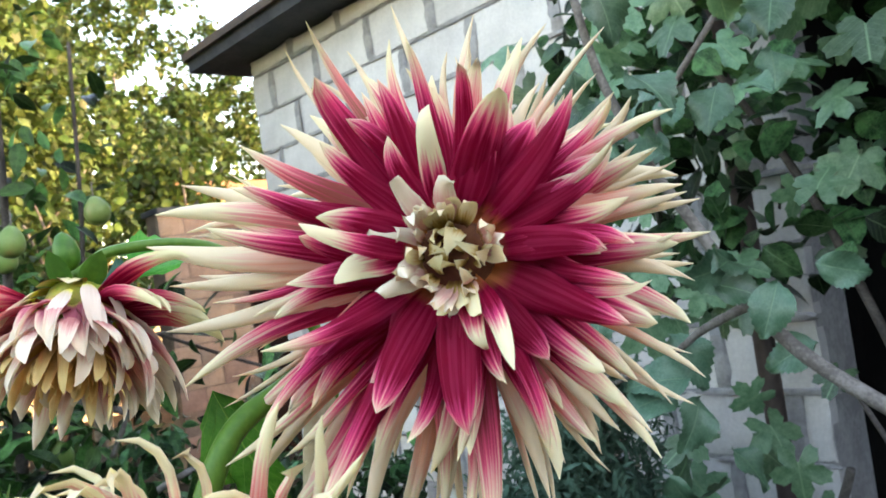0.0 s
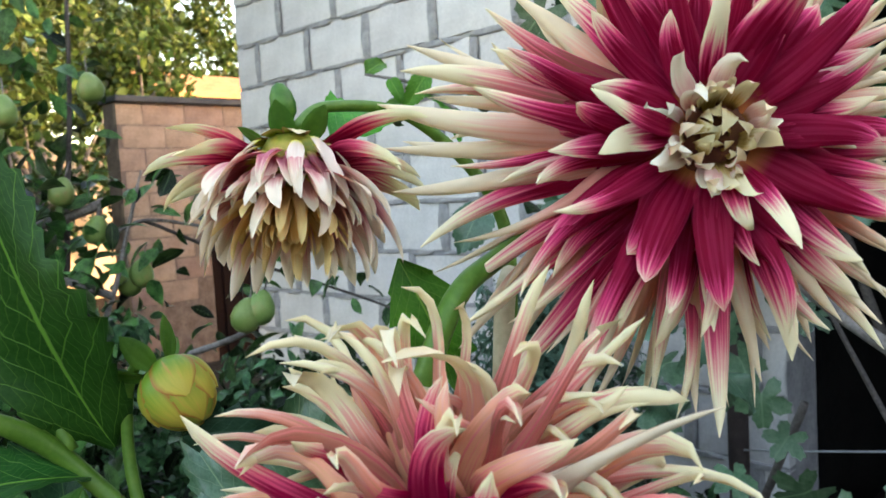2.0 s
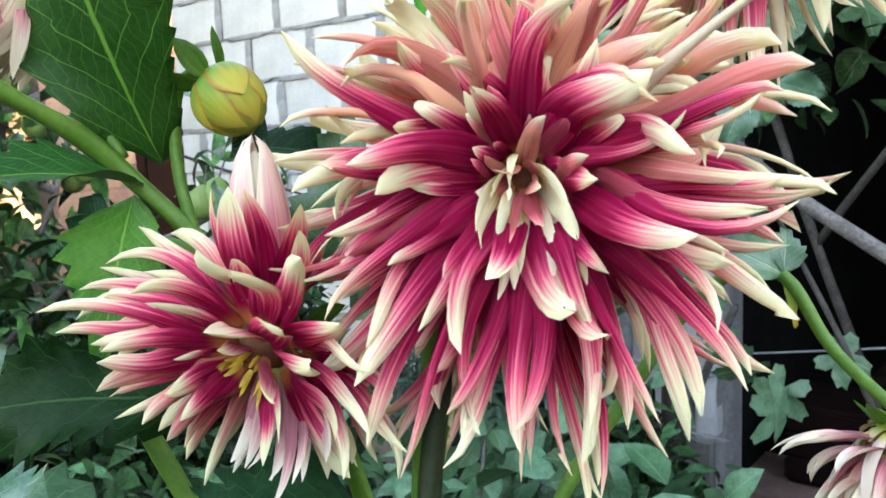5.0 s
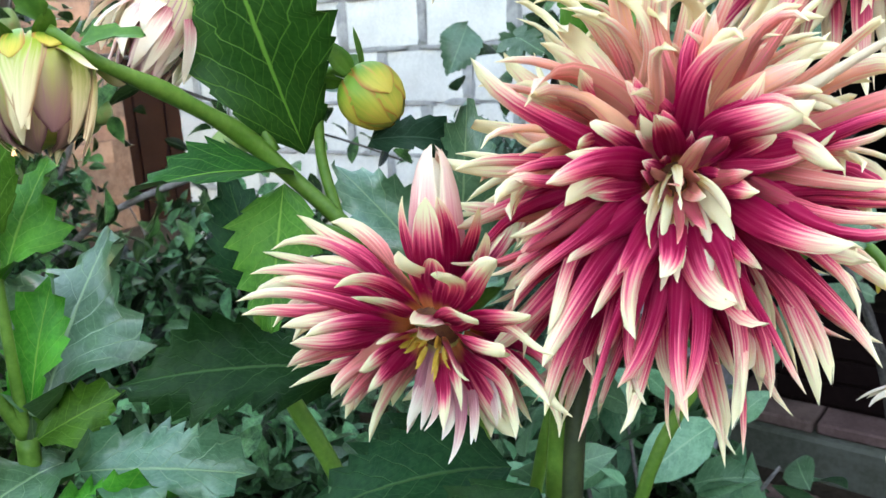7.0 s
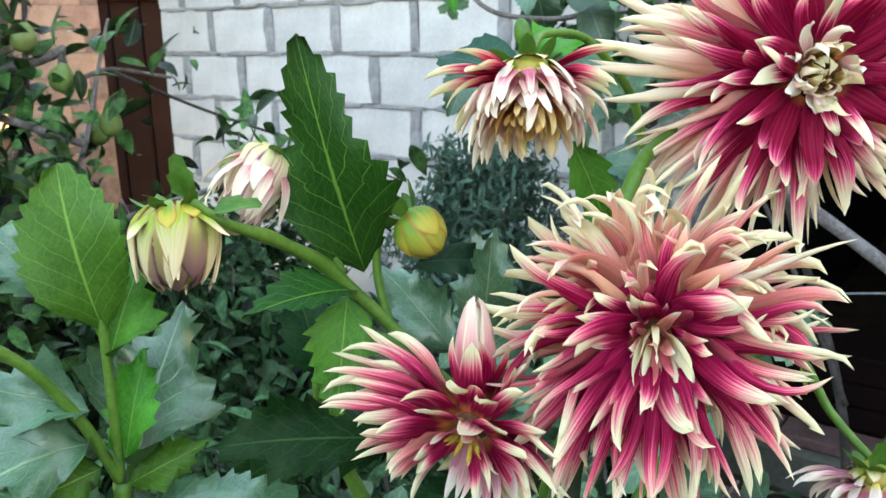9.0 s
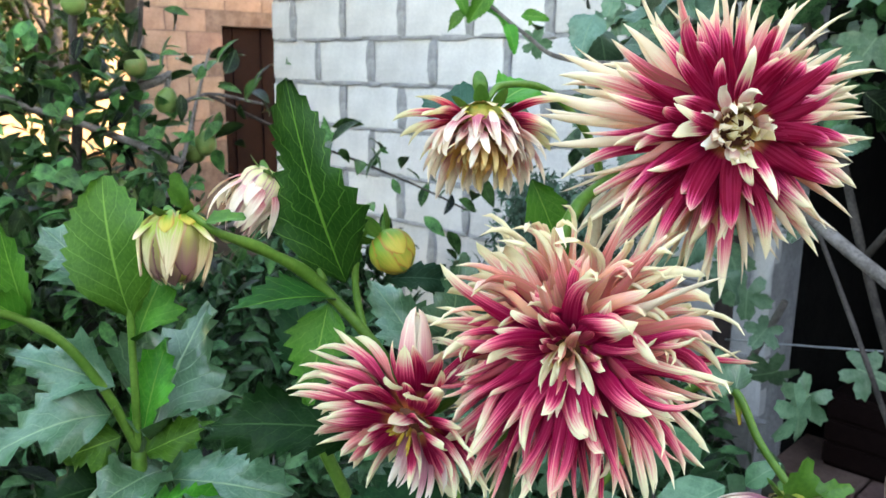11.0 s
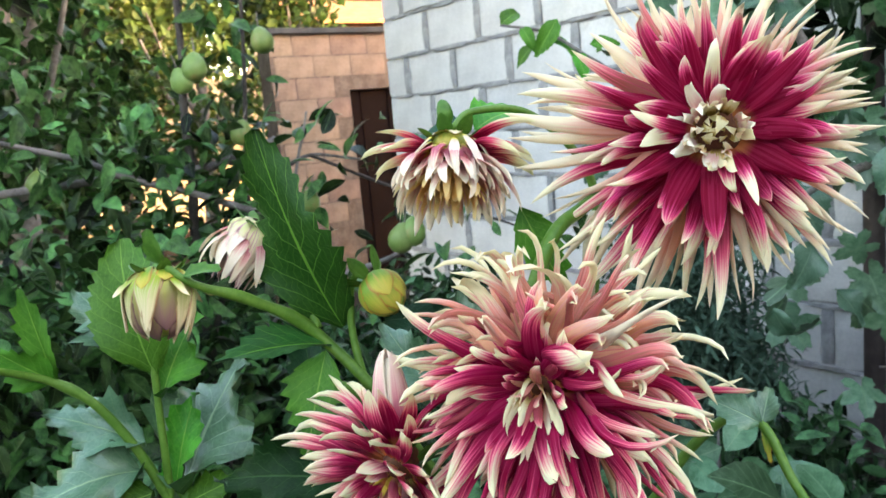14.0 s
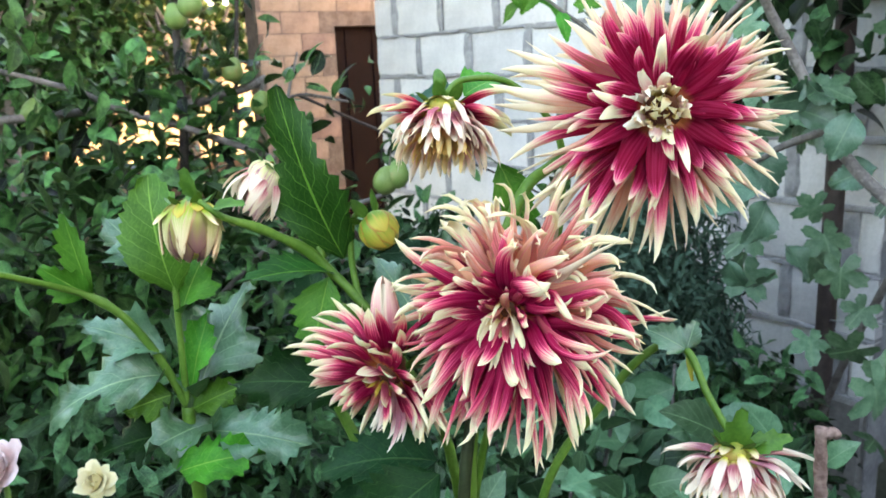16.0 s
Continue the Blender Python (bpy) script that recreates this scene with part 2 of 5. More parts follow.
BUD_CREAM = bud_mat("bud_cream", (0.26, 0.34, 0.02), (0.76, 0.62, 0.36), (0.38, 0.20, 0.09), (0.50, 0.28, 0.17))
BUD_BROWN = bud_mat("bud_brown", (0.30, 0.30, 0.05), (0.30, 0.15, 0.13), (0.16, 0.06, 0.06), (0.26, 0.10, 0.12))
BUD_PINK = bud_mat("bud_pink", (0.66, 0.62, 0.26), (0.80, 0.58, 0.48), (0.55, 0.24, 0.27), (0.54, 0.18, 0.25))
TUFT = bud_mat("tuft_striped", (0.62, 0.08, 0.18), (0.88, 0.62, 0.46), (0.90, 0.76, 0.54), (0.60, 0.06, 0.17))
SEPAL = grainy("sepal_green", (0.03, 0.11, 0.01), (0.07, 0.18, 0.02), 60, 400, 0.45, 0.2, 0.0004)
STAMEN = grainy("stamen_yellow", (0.55, 0.32, 0.03), (0.75, 0.52, 0.10), 90, 500, 0.6, 0.3, 0.0005)
DRY = grainy("dried_brown", (0.30, 0.15, 0.06), (0.50, 0.32, 0.16), 80, 500, 0.7, 0.4, 0.0006)
BLOCK = grainy("block_white", (0.60, 0.585, 0.575), (0.76, 0.74, 0.725), 5, 90, 0.9, 0.6, 0.004, per_object=0.07, c3=(0.50, 0.49, 0.50))
MORTAR = grainy("mortar_grey", (0.27, 0.265, 0.27), (0.44, 0.43, 0.43), 9, 60, 0.95, 0.8, 0.01)
ORANGE = grainy("block_orange", (0.19, 0.122, 0.092), (0.29, 0.195, 0.150), 6, 70, 0.9, 0.5, 0.004, per_object=0.16)
MORTAR_BROWN = grainy("mortar_brown", (0.11, 0.075, 0.058), (0.19, 0.14, 0.11), 9, 60, 0.95, 0.8, 0.008)
GATE = grainy("gate_brown", (0.008, 0.0035, 0.003), (0.013, 0.006, 0.005), 3, 40, 0.85, 0.15, 0.001, shine=0.08)
ROOF = grainy("roof_dark", (0.030, 0.032, 0.036), (0.060, 0.058, 0.060), 5, 50, 0.8, 0.4, 0.004)
RUST = grainy("roof_rusty_edge", (0.06, 0.045, 0.04), (0.12, 0.075, 0.055), 9, 70, 0.7, 0.4, 0.003)
HOUSE = grainy("house_wall_brown", (0.12, 0.075, 0.05), (0.19, 0.12, 0.085), 4, 50, 0.9, 0.5, 0.006)
TILE = grainy("roof_orange", (0.36, 0.15, 0.06), (0.50, 0.25, 0.11), 5, 60, 0.8, 0.4, 0.006)
PLASTER = grainy("plaster_pale", (0.30, 0.23, 0.16), (0.42, 0.33, 0.24), 3, 50, 0.9, 0.5, 0.006)
SOIL = grainy("soil", (0.022, 0.016, 0.011), (0.055, 0.040, 0.028), 6, 70, 0.95, 1.0, 0.02, c3=(0.03, 0.05, 0.015), shine=0.05)
PLINTH = grainy("plinth_concrete", (0.16, 0.15, 0.14), (0.27, 0.26, 0.24), 5, 60, 0.95, 0.8, 0.008, c3=(0.10, 0.11, 0.07))
MOSSY = grainy("riser_mossy", (0.07, 0.075, 0.05), (0.13, 0.13, 0.10), 6, 60, 0.95, 0.8, 0.008, c3=(0.045, 0.07, 0.02))
SLAB = grainy("slab_red", (0.13, 0.075, 0.062), (0.22, 0.135, 0.115), 7, 80, 0.9, 0.6, 0.004, per_object=0.1)
# Near-black paints in the gloom of the shed opening, not a wall colour.
INSIDE_SHADE = grainy("shed_inside_shade", (0.006, 0.006, 0.006), (0.013, 0.012, 0.011), 4, 40, 0.9, 0.5, 0.005, shine=0.04)
BARK = grainy("bark", (0.10, 0.085, 0.075), (0.22, 0.195, 0.175), 25, 200, 0.9, 1.0, 0.003)
BARK_DARK = grainy("bark_dark", (0.035, 0.029, 0.025), (0.085, 0.070, 0.060), 25, 200, 0.9, 1.0, 0.003)
STICK = grainy("stick_bark", (0.10, 0.055, 0.042), (0.27, 0.18, 0.145), 60, 300, 0.9, 1.0, 0.002)
POST = grainy("post_brown", (0.045, 0.032, 0.030), (0.085, 0.062, 0.055), 8, 60, 0.6, 0.3, 0.001, c3=(0.10, 0.065, 0.05))
PEAR = grainy("pear_green", (0.11, 0.18, 0.04), (0.18, 0.25, 0.07), 25, 500, 0.42, 0.15, 0.0005, per_object=0.12, c3=(0.24, 0.17, 0.06))
WIRE = grainy("wire_zinc", (0.35, 0.36, 0.36), (0.5, 0.5, 0.5), 60, 300, 0.5, 0.2, 0.0003, metal=0.6)
TREE_LEAF = leaf_mat("tree_leaf", (0.006, 0.028, 0.007), (0.070, 0.165, 0.044), (0.10, 0.17, 0.07), "island", 0.30, 0.10, 1.0, 0.12)
FAR_LEAF = leaf_mat("far_leaf", (0.030, 0.066, 0.014), (0.080, 0.115, 0.024), (0.12, 0.16, 0.04), "island", 0.5, 0.3, 0.6)
SHRUB_LEAF = leaf_mat("shrub_leaf", (0.005, 0.026, 0.008), (0.066, 0.162, 0.060), (0.11, 0.18, 0.09), "island", 0.30, 0.08, 1.0, 0.12)
VINE_LEAF = leaf_mat("vine_leaf", (0.046, 0.130, 0.056), (0.140, 0.250, 0.135), (0.18, 0.31, 0.16), "object", 0.36, 0.24, 0.6, 0.5)
ROUND_LEAF = leaf_mat("round_leaf", (0.032, 0.095, 0.048), (0.080, 0.160, 0.095), (0.14, 0.24, 0.13), "object", 0.34, 0.14, 0.5, 0.5)
ROSE = petal_mat("petal_rose", (0.86, 0.50, 0.50), (0.90, 0.62, 0.60), (0.92, 0.76, 0.72), (0.86, 0.56, 0.50), (0.90, 0.62, 0.56))
BROAD_LEAF = leaf_mat("broad_leaf", (0.040, 0.130, 0.050), (0.110, 0.240, 0.115), (0.22, 0.36, 0.18), "island", 0.34, 0.12, 0.6, 0.5)
NEEDLE = leaf_mat("needle_blue_green", (0.055, 0.130, 0.082), (0.11, 0.20, 0.135), (0.08, 0.14, 0.10), "island", 0.6, 0.15, 0.4)


# ---- mesh helpers ----
def link_mesh(name, me, mats, parent=None, label=""):
    for m in mats if isinstance(mats, (list, tuple)) else [mats]:
        me.materials.append(m)
    ob = new(name, me)
    ob.parent = parent
    if label:
        ob["label"] = label
    return ob


def part(name, bm, material, parent, label=""):
    me = bpy.data.meshes.new(name)
    bm.to_mesh(me)
    bm.free()
    return link_mesh(name, me, material, parent, label)


def smooth(me):
    me.polygons.foreach_set("use_smooth", [True] * len(me.polygons))
    return me


def thing(name, place, label, category, group="", kind=""):
    return tagged(_empty(name, place), label, category, group, kind)


def _empty(name, place):
    ob = new(name)
    ob.empty_display_size = 0.05
    ob.location = place
    return ob


def under(ob, parent):
    """Makes ob a part of parent, staying where it is in the world."""
    ob.parent = parent
    ob.matrix_parent_inverse = Matrix.Translation(-whole_place(parent))
    return ob


def whole_place(ob):
    return ob.location + whole_place(ob.parent) if ob.parent else ob.location.copy()


def path_points(points, per=8):
    """A smooth way through the points."""
    p = [Vector(q) for q in points]
    p = [p[0] * 2 - p[1]] + p + [p[-1] * 2 - p[-2]]
    out = []
    for i in range(1, len(p) - 2):
        a, b, c, d = p[i - 1], p[i], p[i + 1], p[i + 2]
        for k in range(per):
            t = k / per
            out.append(0.5 * ((2 * b) + (c - a) * t + (2 * a - 5 * b + 4 * c - d) * t * t + (3 * b - a - 3 * c + d) * t ** 3))
    out.append(p[-2])
    return out


def tube_mesh(name, points, r0, r1, sides=9, per=8, rough=0.0, seed=1, knots=()):
    """A tapered, slightly uneven stem along the points."""
    rng = random.Random(seed)
    way = path_points(points, per)
    n = len(way)
    verts, faces = [], []
    up = Vector((0.3, 0.2, 0.93))
    for i, c in enumerate(way):
        d = (way[min(i + 1, n - 1)] - way[max(i - 1, 0)]).normalized()
        side = d.cross(up)
        side = side.normalized() if side.length > 0.05 else d.orthogonal().normalized()
        up = side.cross(d)
        r = r0 + (r1 - r0) * i / (n - 1)
        for k in knots:
            r *= 1 + 0.35 * math.exp(-((i / (n - 1) - k) * n / 2.5) ** 2)
        for j in range(sides):
            a = 2 * math.pi * j / sides
            rr = r * (1 + rough * rng.uniform(-1, 1))
            verts.append(c + (side * math.cos(a) + up * math.sin(a)) * rr)
    for i in range(n - 1):
        for j in range(sides):
            k = (j + 1) % sides
            faces.append((i * sides + j, i * sides + k, (i + 1) * sides + k, (i + 1) * sides + j))
    faces.append(tuple(reversed(range(sides))))
    faces.append(tuple(range((n - 1) * sides, n * sides)))
    me = bpy.data.meshes.new(name)
    me.from_pydata(verts, [], faces)
    return smooth(me)


def tube(name, points, r0, r1, mat, parent, label="", **more):
    return under(link_mesh(name, tube_mesh(name, points, r0, r1, **more), mat, None, label), parent)


def box_bm(x0, y0, z0, x1, y1, z1, bevel=0.0):
    bm = bmesh.new()
    bmesh.ops.create_cube(bm, size=1.0)
    bmesh.ops.scale(bm, vec=(x1 - x0, y1 - y0, z1 - z0), verts=bm.verts)
    bmesh.ops.translate(bm, vec=((x0 + x1) / 2, (y0 + y1) / 2, (z0 + z1) / 2), verts=bm.verts)
    if bevel:
        bmesh.ops.bevel(bm, geom=bm.edges[:], offset=bevel, segments=1, affect="EDGES")
    return bm


def box(name, lo, hi, mat, parent=None, label="", bevel=0.0):
    ob = part(name, box_bm(*lo, *hi, bevel), mat, None, label)
    return under(ob, parent) if parent else ob


def frame_of(axis):
    """A turn that lays local z along the axis, with local y as near to up as can be."""
    z = Vector(axis).normalized()
    x = Vector((0, 0, 1)).cross(z)
    x = x.normalized() if x.length > 0.02 else Vector((1, 0, 0))
    return Matrix((x, z.cross(x), z)).transposed()


# ---- petals and flower heads ----
def petal_mesh(phi, base, a0, length, width, bend, curl, cup, roll, twist=0.0, fork=0.0, rows=13, cols=9, thick=0.0005, sag=None, belly=0.42, sway=0.0, wave=0.0, blunt=0.10, hook=0.0):
    """One petal of a head whose axis is local z. phi: its direction round the axis; base: radius and height of its foot; a0: its angle
    from the axis; bend, curl: how far it turns away from the axis along its whole length and at its tip; cup: raised edges at the foot;
    roll: edges rolled back at the tip; sag: the pull of its weight, a vector in the head's frame; sway, wave: how it leans sideways; hook: the sideways crook of its tip."""
    rad, tan, z = Vector((math.cos(phi), math.sin(phi), 0)), Vector((-math.sin(phi), math.cos(phi), 0)), Vector((0, 0, 1))
    pos = rad * base[0] + z * base[1]
    front, back, uvs = [], [], []
    for i in range(rows):
        s = i / (rows - 1)
        a = a0 + bend * s + curl * max(0.0, s - 0.55) ** 2 * 4.9 + 2.2 * wave * math.sin(6.0 * s + 3 * phi)
        d = rad * math.sin(a) + z * math.cos(a)
        n = z * math.sin(a) - rad * math.cos(a)
        if sag is not None:
            d = d + sag * s
        d = (d + tan * (sway * s + wave * math.sin(s * 5.0) + hook * max(0.0, s - 0.45) ** 2 * 3.3)).normalized()
        n = (n - d * n.dot(d)).normalized()
        t = d.cross(n)
        t = t if t.dot(tan) > 0 else -t
        if twist:
            q = Matrix.Rotation(twist * s * s, 3, d)
            t, n = q @ t, q @ n
        if s < belly:
            prof = 0.48 + 0.52 * math.sin(s / belly * math.pi / 2)
        else:
            k = (s - belly) / (1 - belly)
            prof = (1 - k ** (1.8 + 12 * blunt)) ** 0.8 * (1 - 0.25 * k)
        w = max(0.5 * width * prof, 0.0002)
        k = min(max((s - 0.12) / 0.5, 0.0), 1.0)
        bow = cup * (1 - s) ** 2 - roll * k * k * (3 - 2 * k)
        for j in range(cols):
            u = 2 * j / (cols - 1) - 1
            if abs(bow) > 0.02:
                x, h = math.sin(bow * u) / bow, (1 - math.cos(bow * u)) / bow
            else:
                x, h = u, 0
            notch = fork * length * 0.10 * (1 - abs(u)) if i == rows - 1 else 0
            p = pos + t * (x * w) + n * (h * w + 0.10 * w * math.cos(3 * math.pi * u) * (1 - s)) - d * notch
            front.append(p)
            back.append(p - n * thick * (1 - u * u) * (1 if 0 < i < rows - 1 else 0.2))
            uvs.append(((u + 1) / 2, s))
        pos = pos + d * (length / (rows - 1))
    faces, k = [], rows * cols
    for i in range(rows - 1):
        for j in range(cols - 1):
            q = i * cols + j
            faces.append((q, q + 1, q + cols + 1, q + cols))
    flip = [(k + a, k + d, k + c, k + b) for a, b, c, d in faces]
    me = bpy.data.meshes.new("petal")
    me.from_pydata(front + back, [], faces + flip)
    layer = me.uv_layers.new(name="UVMap")
    both = uvs + uvs
    layer.data.foreach_set("uv", [c for l in me.loops for c in both[l.vertex_index]])
    me.polygons.foreach_set("material_index", [0] * len(faces) + [1] * len(flip))
    return smooth(me)


def ring(head, turn, rng, n, a0, length, width, base, bend=0.0, curl=0.0, cup=0.5, roll=1.2, pale=0.6, peach=0.0, jit=1.0,
         mats=None, span=(0.0, 360.0), sag=0.0, start=0.0, fork=0.12, rows=12, belly=0.42, side=0.0, high=0.0, sway=0.18, wave=0.05, blunt=0.10, turns=0.5, curly=0.5, hook=0.3, soft=0.0):
    """A ring of petals as parts of a head. span: the part of the circle it fills, in degrees, where 90 is upmost and 0 the viewer's right;
    side, high: how much longer the petals are on the right and on top."""
    down = turn.transposed() @ Vector((0, 0, -1))
    full = span[1] - span[0] > 350
    for i in range(n):
        phi = radians(span[0] + (span[1] - span[0]) * (i + 0.5 * (not full)) / n + start + rng.uniform(-0.38, 0.38) * jit * (span[1] - span[0]) / n)
        l = length * (1 + rng.uniform(-0.22, 0.12) * jit) * (1 + side * math.cos(phi) + high * math.sin(phi))
        pe = peach(math.sin(phi)) if callable(peach) else peach
        pa = pale(math.sin(phi)) if callable(pale) else pale
        be = bend(math.sin(phi)) if callable(bend) else bend
        me = petal_mesh(phi, base, radians(a0 + rng.uniform(-10, 10) * jit), l, width * (1 + rng.uniform(-0.2, 0.2) * jit),
                        be + rng.uniform(-0.25, 0.25) * jit, curl * rng.uniform(0.2, 1.5) + rng.uniform(-curly, 0.5 * curly) * jit * (abs(curl) < 0.9), cup, roll * rng.uniform(0.5, 1.4),
                        rng.uniform(-turns, turns) * jit, 1.0 if rng.random() < fork else 0.0, rows, sag=down * sag if sag else None, belly=belly * rng.uniform(0.85, 1.2),
                        sway=rng.uniform(-sway, sway) * jit, wave=rng.uniform(-wave, wave) * jit, blunt=blunt * rng.uniform(0.4, 1.8), hook=rng.uniform(-hook, hook))
        ob = link_mesh("petal", me, mats or [PETAL, PETAL_BACK], head)
        ob.matrix_local = turn.to_4x4()
        ob.color = (min(max(pa + rng.uniform(-0.12, 0.10), -0.4), 1.3), min(max(pe + rng.uniform(-0.4, 0.2) * (pe > 0), 0), 1), min(max(soft + rng.uniform(-0.2, 0.2) * (soft > 0), 0), 1), 1)


def dome_mesh(name, radius, height, back, turn, rings=7, sides=16):
    """A lathed knob round the axis, with the given height before and depth behind its centre."""
    verts, faces = [], []
    for i in range(rings):
        a = math.pi * i / (rings - 1)
        z = math.cos(a) * (height if a < math.pi / 2 else back)
        r = max(radius * math.sin(a), 0.0004)
        for j in range(sides):
            b = 2 * math.pi * j / sides
            verts.append(turn @ Vector((r * math.cos(b), r * math.sin(b), z)))
    for i in range(rings - 1):
        for j in range(sides):
            k = (j + 1) % sides
            faces.append((i * sides + j, (i + 1) * sides + j, (i + 1) * sides + k, i * sides + k))
    me = bpy.data.meshes.new(name)
    me.from_pydata(verts, [], faces)
    return smooth(me)


def hugging(head, turn, n, radius, long, back, mat, lift=1.03, cover=1.35, reach=0.95, twist=0.25, seed=1, start=0.0, flare=0.0, point=0.0, name="petal"):
    """Closed petals that lie over a bud like scales, from its foot to its mouth."""
    rng = random.Random(seed)
    rows, cols = 11, 7
    for i in range(n):
        phi0 = 2 * math.pi * (i + start) / n + rng.uniform(-0.9, 0.9) / n
        half = math.pi / n * cover * rng.uniform(0.7, 1.3)
        up = min(reach * rng.uniform(0.82, 1.06), 0.99)
        lean = twist * rng.uniform(-0.6, 1.6)
        front, low, uvs = [], [], []
        for a in range(rows):
            q = a / (rows - 1)
            th = math.pi * (0.90 - (0.90 - (1 - up)) * q)
            z = math.cos(th) * (long if th < math.pi / 2 else back)
            prof = (0.55 + 0.45 * math.sin(min(q / 0.5, 1) * math.pi / 2)) * (1 - max(0, (q - 0.6) / 0.4) ** 2.2 * 0.9)
            r = radius * math.sin(th) * lift * (1 - point * q ** 2) + flare * radius * max(0, q - 0.7) ** 2 * 11
            for b in range(cols):
                u = 2 * b / (cols - 1) - 1
                ph = phi0 + half * u * prof + lean * q
                rr = r * (1 - 0.035 * u * u + 0.02 * (i % 2))
                p = Vector((rr * math.cos(ph), rr * math.sin(ph), z * lift))
                front.append(p)
                low.append(p * 0.965)
                uvs.append(((u + 1) / 2, q))
        faces, k = [], rows * cols
        for a in range(rows - 1):
            for b in range(cols - 1):
                q = a * cols + b
                faces.append((q, q + 1, q + cols + 1, q + cols))
        me = bpy.data.meshes.new(name)
        me.from_pydata(front + low, [], faces + [(k + a, k + d, k + c, k + b) for a, b, c, d in faces])
        both = uvs + uvs
        me.uv_layers.new(name="UVMap").data.foreach_set("uv", [c for l in me.loops for c in both[l.vertex_index]])
        ob = link_mesh(name, smooth(me), mat, head)
        ob.matrix_local = turn.to_4x4()


def flower_head(plant, centre, axis, radius=0.012, height=0.010, back=0.008, mat=None, label=""):
    """The knob that carries the petals, placed as a part of its plant."""
    turn = frame_of(axis)
    head = link_mesh("flower_head", dome_mesh("flower_head", radius, height, back, turn), mat or CORE, plant, label)
    head.location = Vector(centre) - whole_place(plant)
    return head, turn


# ---- leaves ----
def leaf_mesh(name, length, width, teeth=9, tooth=0.16, fold=0.35, arch=0.6, wave=0.08, lobes=0.0, seed=0, rows=None, heart=0.0, belly=0.38, waist=0.0):
    """A toothed leaf from its foot at the origin along local y, upper side to local z, folded along the midrib, with two skins."""
    rng = random.Random(seed)
    rows = rows or teeth * 2 + 1
    cols = 7
    top, low, uvs = [], [], []
    ph = rng.uniform(0, 6)
    y = z = 0.0
    for i in range(rows):
        s = i / (rows - 1)
        a = 0.25 - arch * s
        if i:
            y += math.cos(a) * length / (rows - 1)
            z += math.sin(a) * length / (rows - 1)
        prof = math.sin(math.pi * s ** (math.log(0.5) / math.log(belly))) ** 0.85
        prof = max(prof * (1 - waist * math.sin(math.pi * min(max((s - 0.5) / 0.5, 0), 1))), 0.02)
        saw = (1 + tooth * rng.uniform(0.5, 1.7)) if i % 2 else (1 - tooth * rng.uniform(0.4, 1.0))
        w = 0.5 * width * prof * saw
        if lobes:
            w *= 1 + lobes * math.cos(s * math.pi * 5.0)
        for j in range(cols):
            u = 2 * j / (cols - 1) - 1
            ww = w * u
            fwd = (abs(u) ** 2) * (length / rows * (0.7 if i % 2 else -0.1)) - heart * abs(u) * length * 0.25 * (1 - s) ** 3
            h = abs(ww) * math.sin(fold) + wave * width * math.sin(ph + s * 9 + 2 * u) * u * u
            p = Vector((ww * math.cos(fold), y + fwd * math.cos(a), z + h + fwd * math.sin(a)))
            top.append(p)
            low.append(p - Vector((0, -math.sin(a), math.cos(a))) * 0.0005 * (1 - u * u))
            uvs.append(((u + 1) / 2, s))
    faces, k = [], rows * cols
    for i in range(rows - 1):
        for j in range(cols - 1):
            q = i * cols + j
            faces.append((q, q + 1, q + cols + 1, q + cols))
    flip = [(k + a, k + d, k + c, k + b) for a, b, c, d in faces]
    me = bpy.data.meshes.new(name)
    me.from_pydata(top + low, [], faces + flip)
    both = uvs + uvs
    me.uv_layers.new(name="UVMap").data.foreach_set("uv", [c for l in me.loops for c in both[l.vertex_index]])
    me.polygons.foreach_set("material_index", [0] * len(faces) + [1] * len(flip))
    return smooth(me)


def leaf(plant, foot, tip, width, face=(0, 0, 1), front=None, under_mat=None, seed=0, name="leaf", label="", **more):
    """A leaf from foot to tip, its upper side turned to face."""
    f, t = Vector(foot), Vector(tip)
    y = (t - f)
    length = y.length
    y.normalize()
    z = Vector(face) - y * Vector(face).dot(y)
    z.normalize()
    turn = Matrix((y.cross(z), y, z)).transposed().to_4x4()
    me = leaf_mesh(name, length * 1.03, width, seed=seed, **more)
    ob = link_mesh(name, me, [front or LEAF, under_mat or LEAF_PALE], plant, label)
    ob.matrix_local = Matrix.Translation(f - whole_place(plant)) @ turn
    return ob


def small_leaf(spine):
    """Template of a small pointed leaf, folded and arched; spine: places along it with half widths."""
    v, uv, f = [(0, 0, 0)], [(0.5, 0)], []
    for y, w in spine:
        for u in (-1, 0, 1):
            v.append((u * w, y, 0.24 * abs(u) * w - 0.28 * y * y + 0.10 * y))
            uv.append((0.5 + 0.5 * u, y))
    v.append((0, 1, -0.20))
    uv.append((0.5, 1))
    f += [(0, 2, 1), (0, 3, 2)]
    for i in range(len(spine) - 1):
        q = 1 + 3 * i
        for k in (q, q + 1):
            f += [(k, k + 1, k + 4), (k, k + 4, k + 3)]
    q = 1 + 3 * (len(spine) - 1)
    f += [(q, q + 1, q + 3), (q + 1, q + 2, q + 3)]
    return np.array(v, float), np.array(f), np.array(uv, float)


FINE_LEAF = small_leaf(((0.10, 0.14), (0.28, 0.29), (0.50, 0.33), (0.72, 0.25), (0.88, 0.12)))
ROUGH_LEAF = small_leaf(((0.30, 0.30), (0.62, 0.31)))


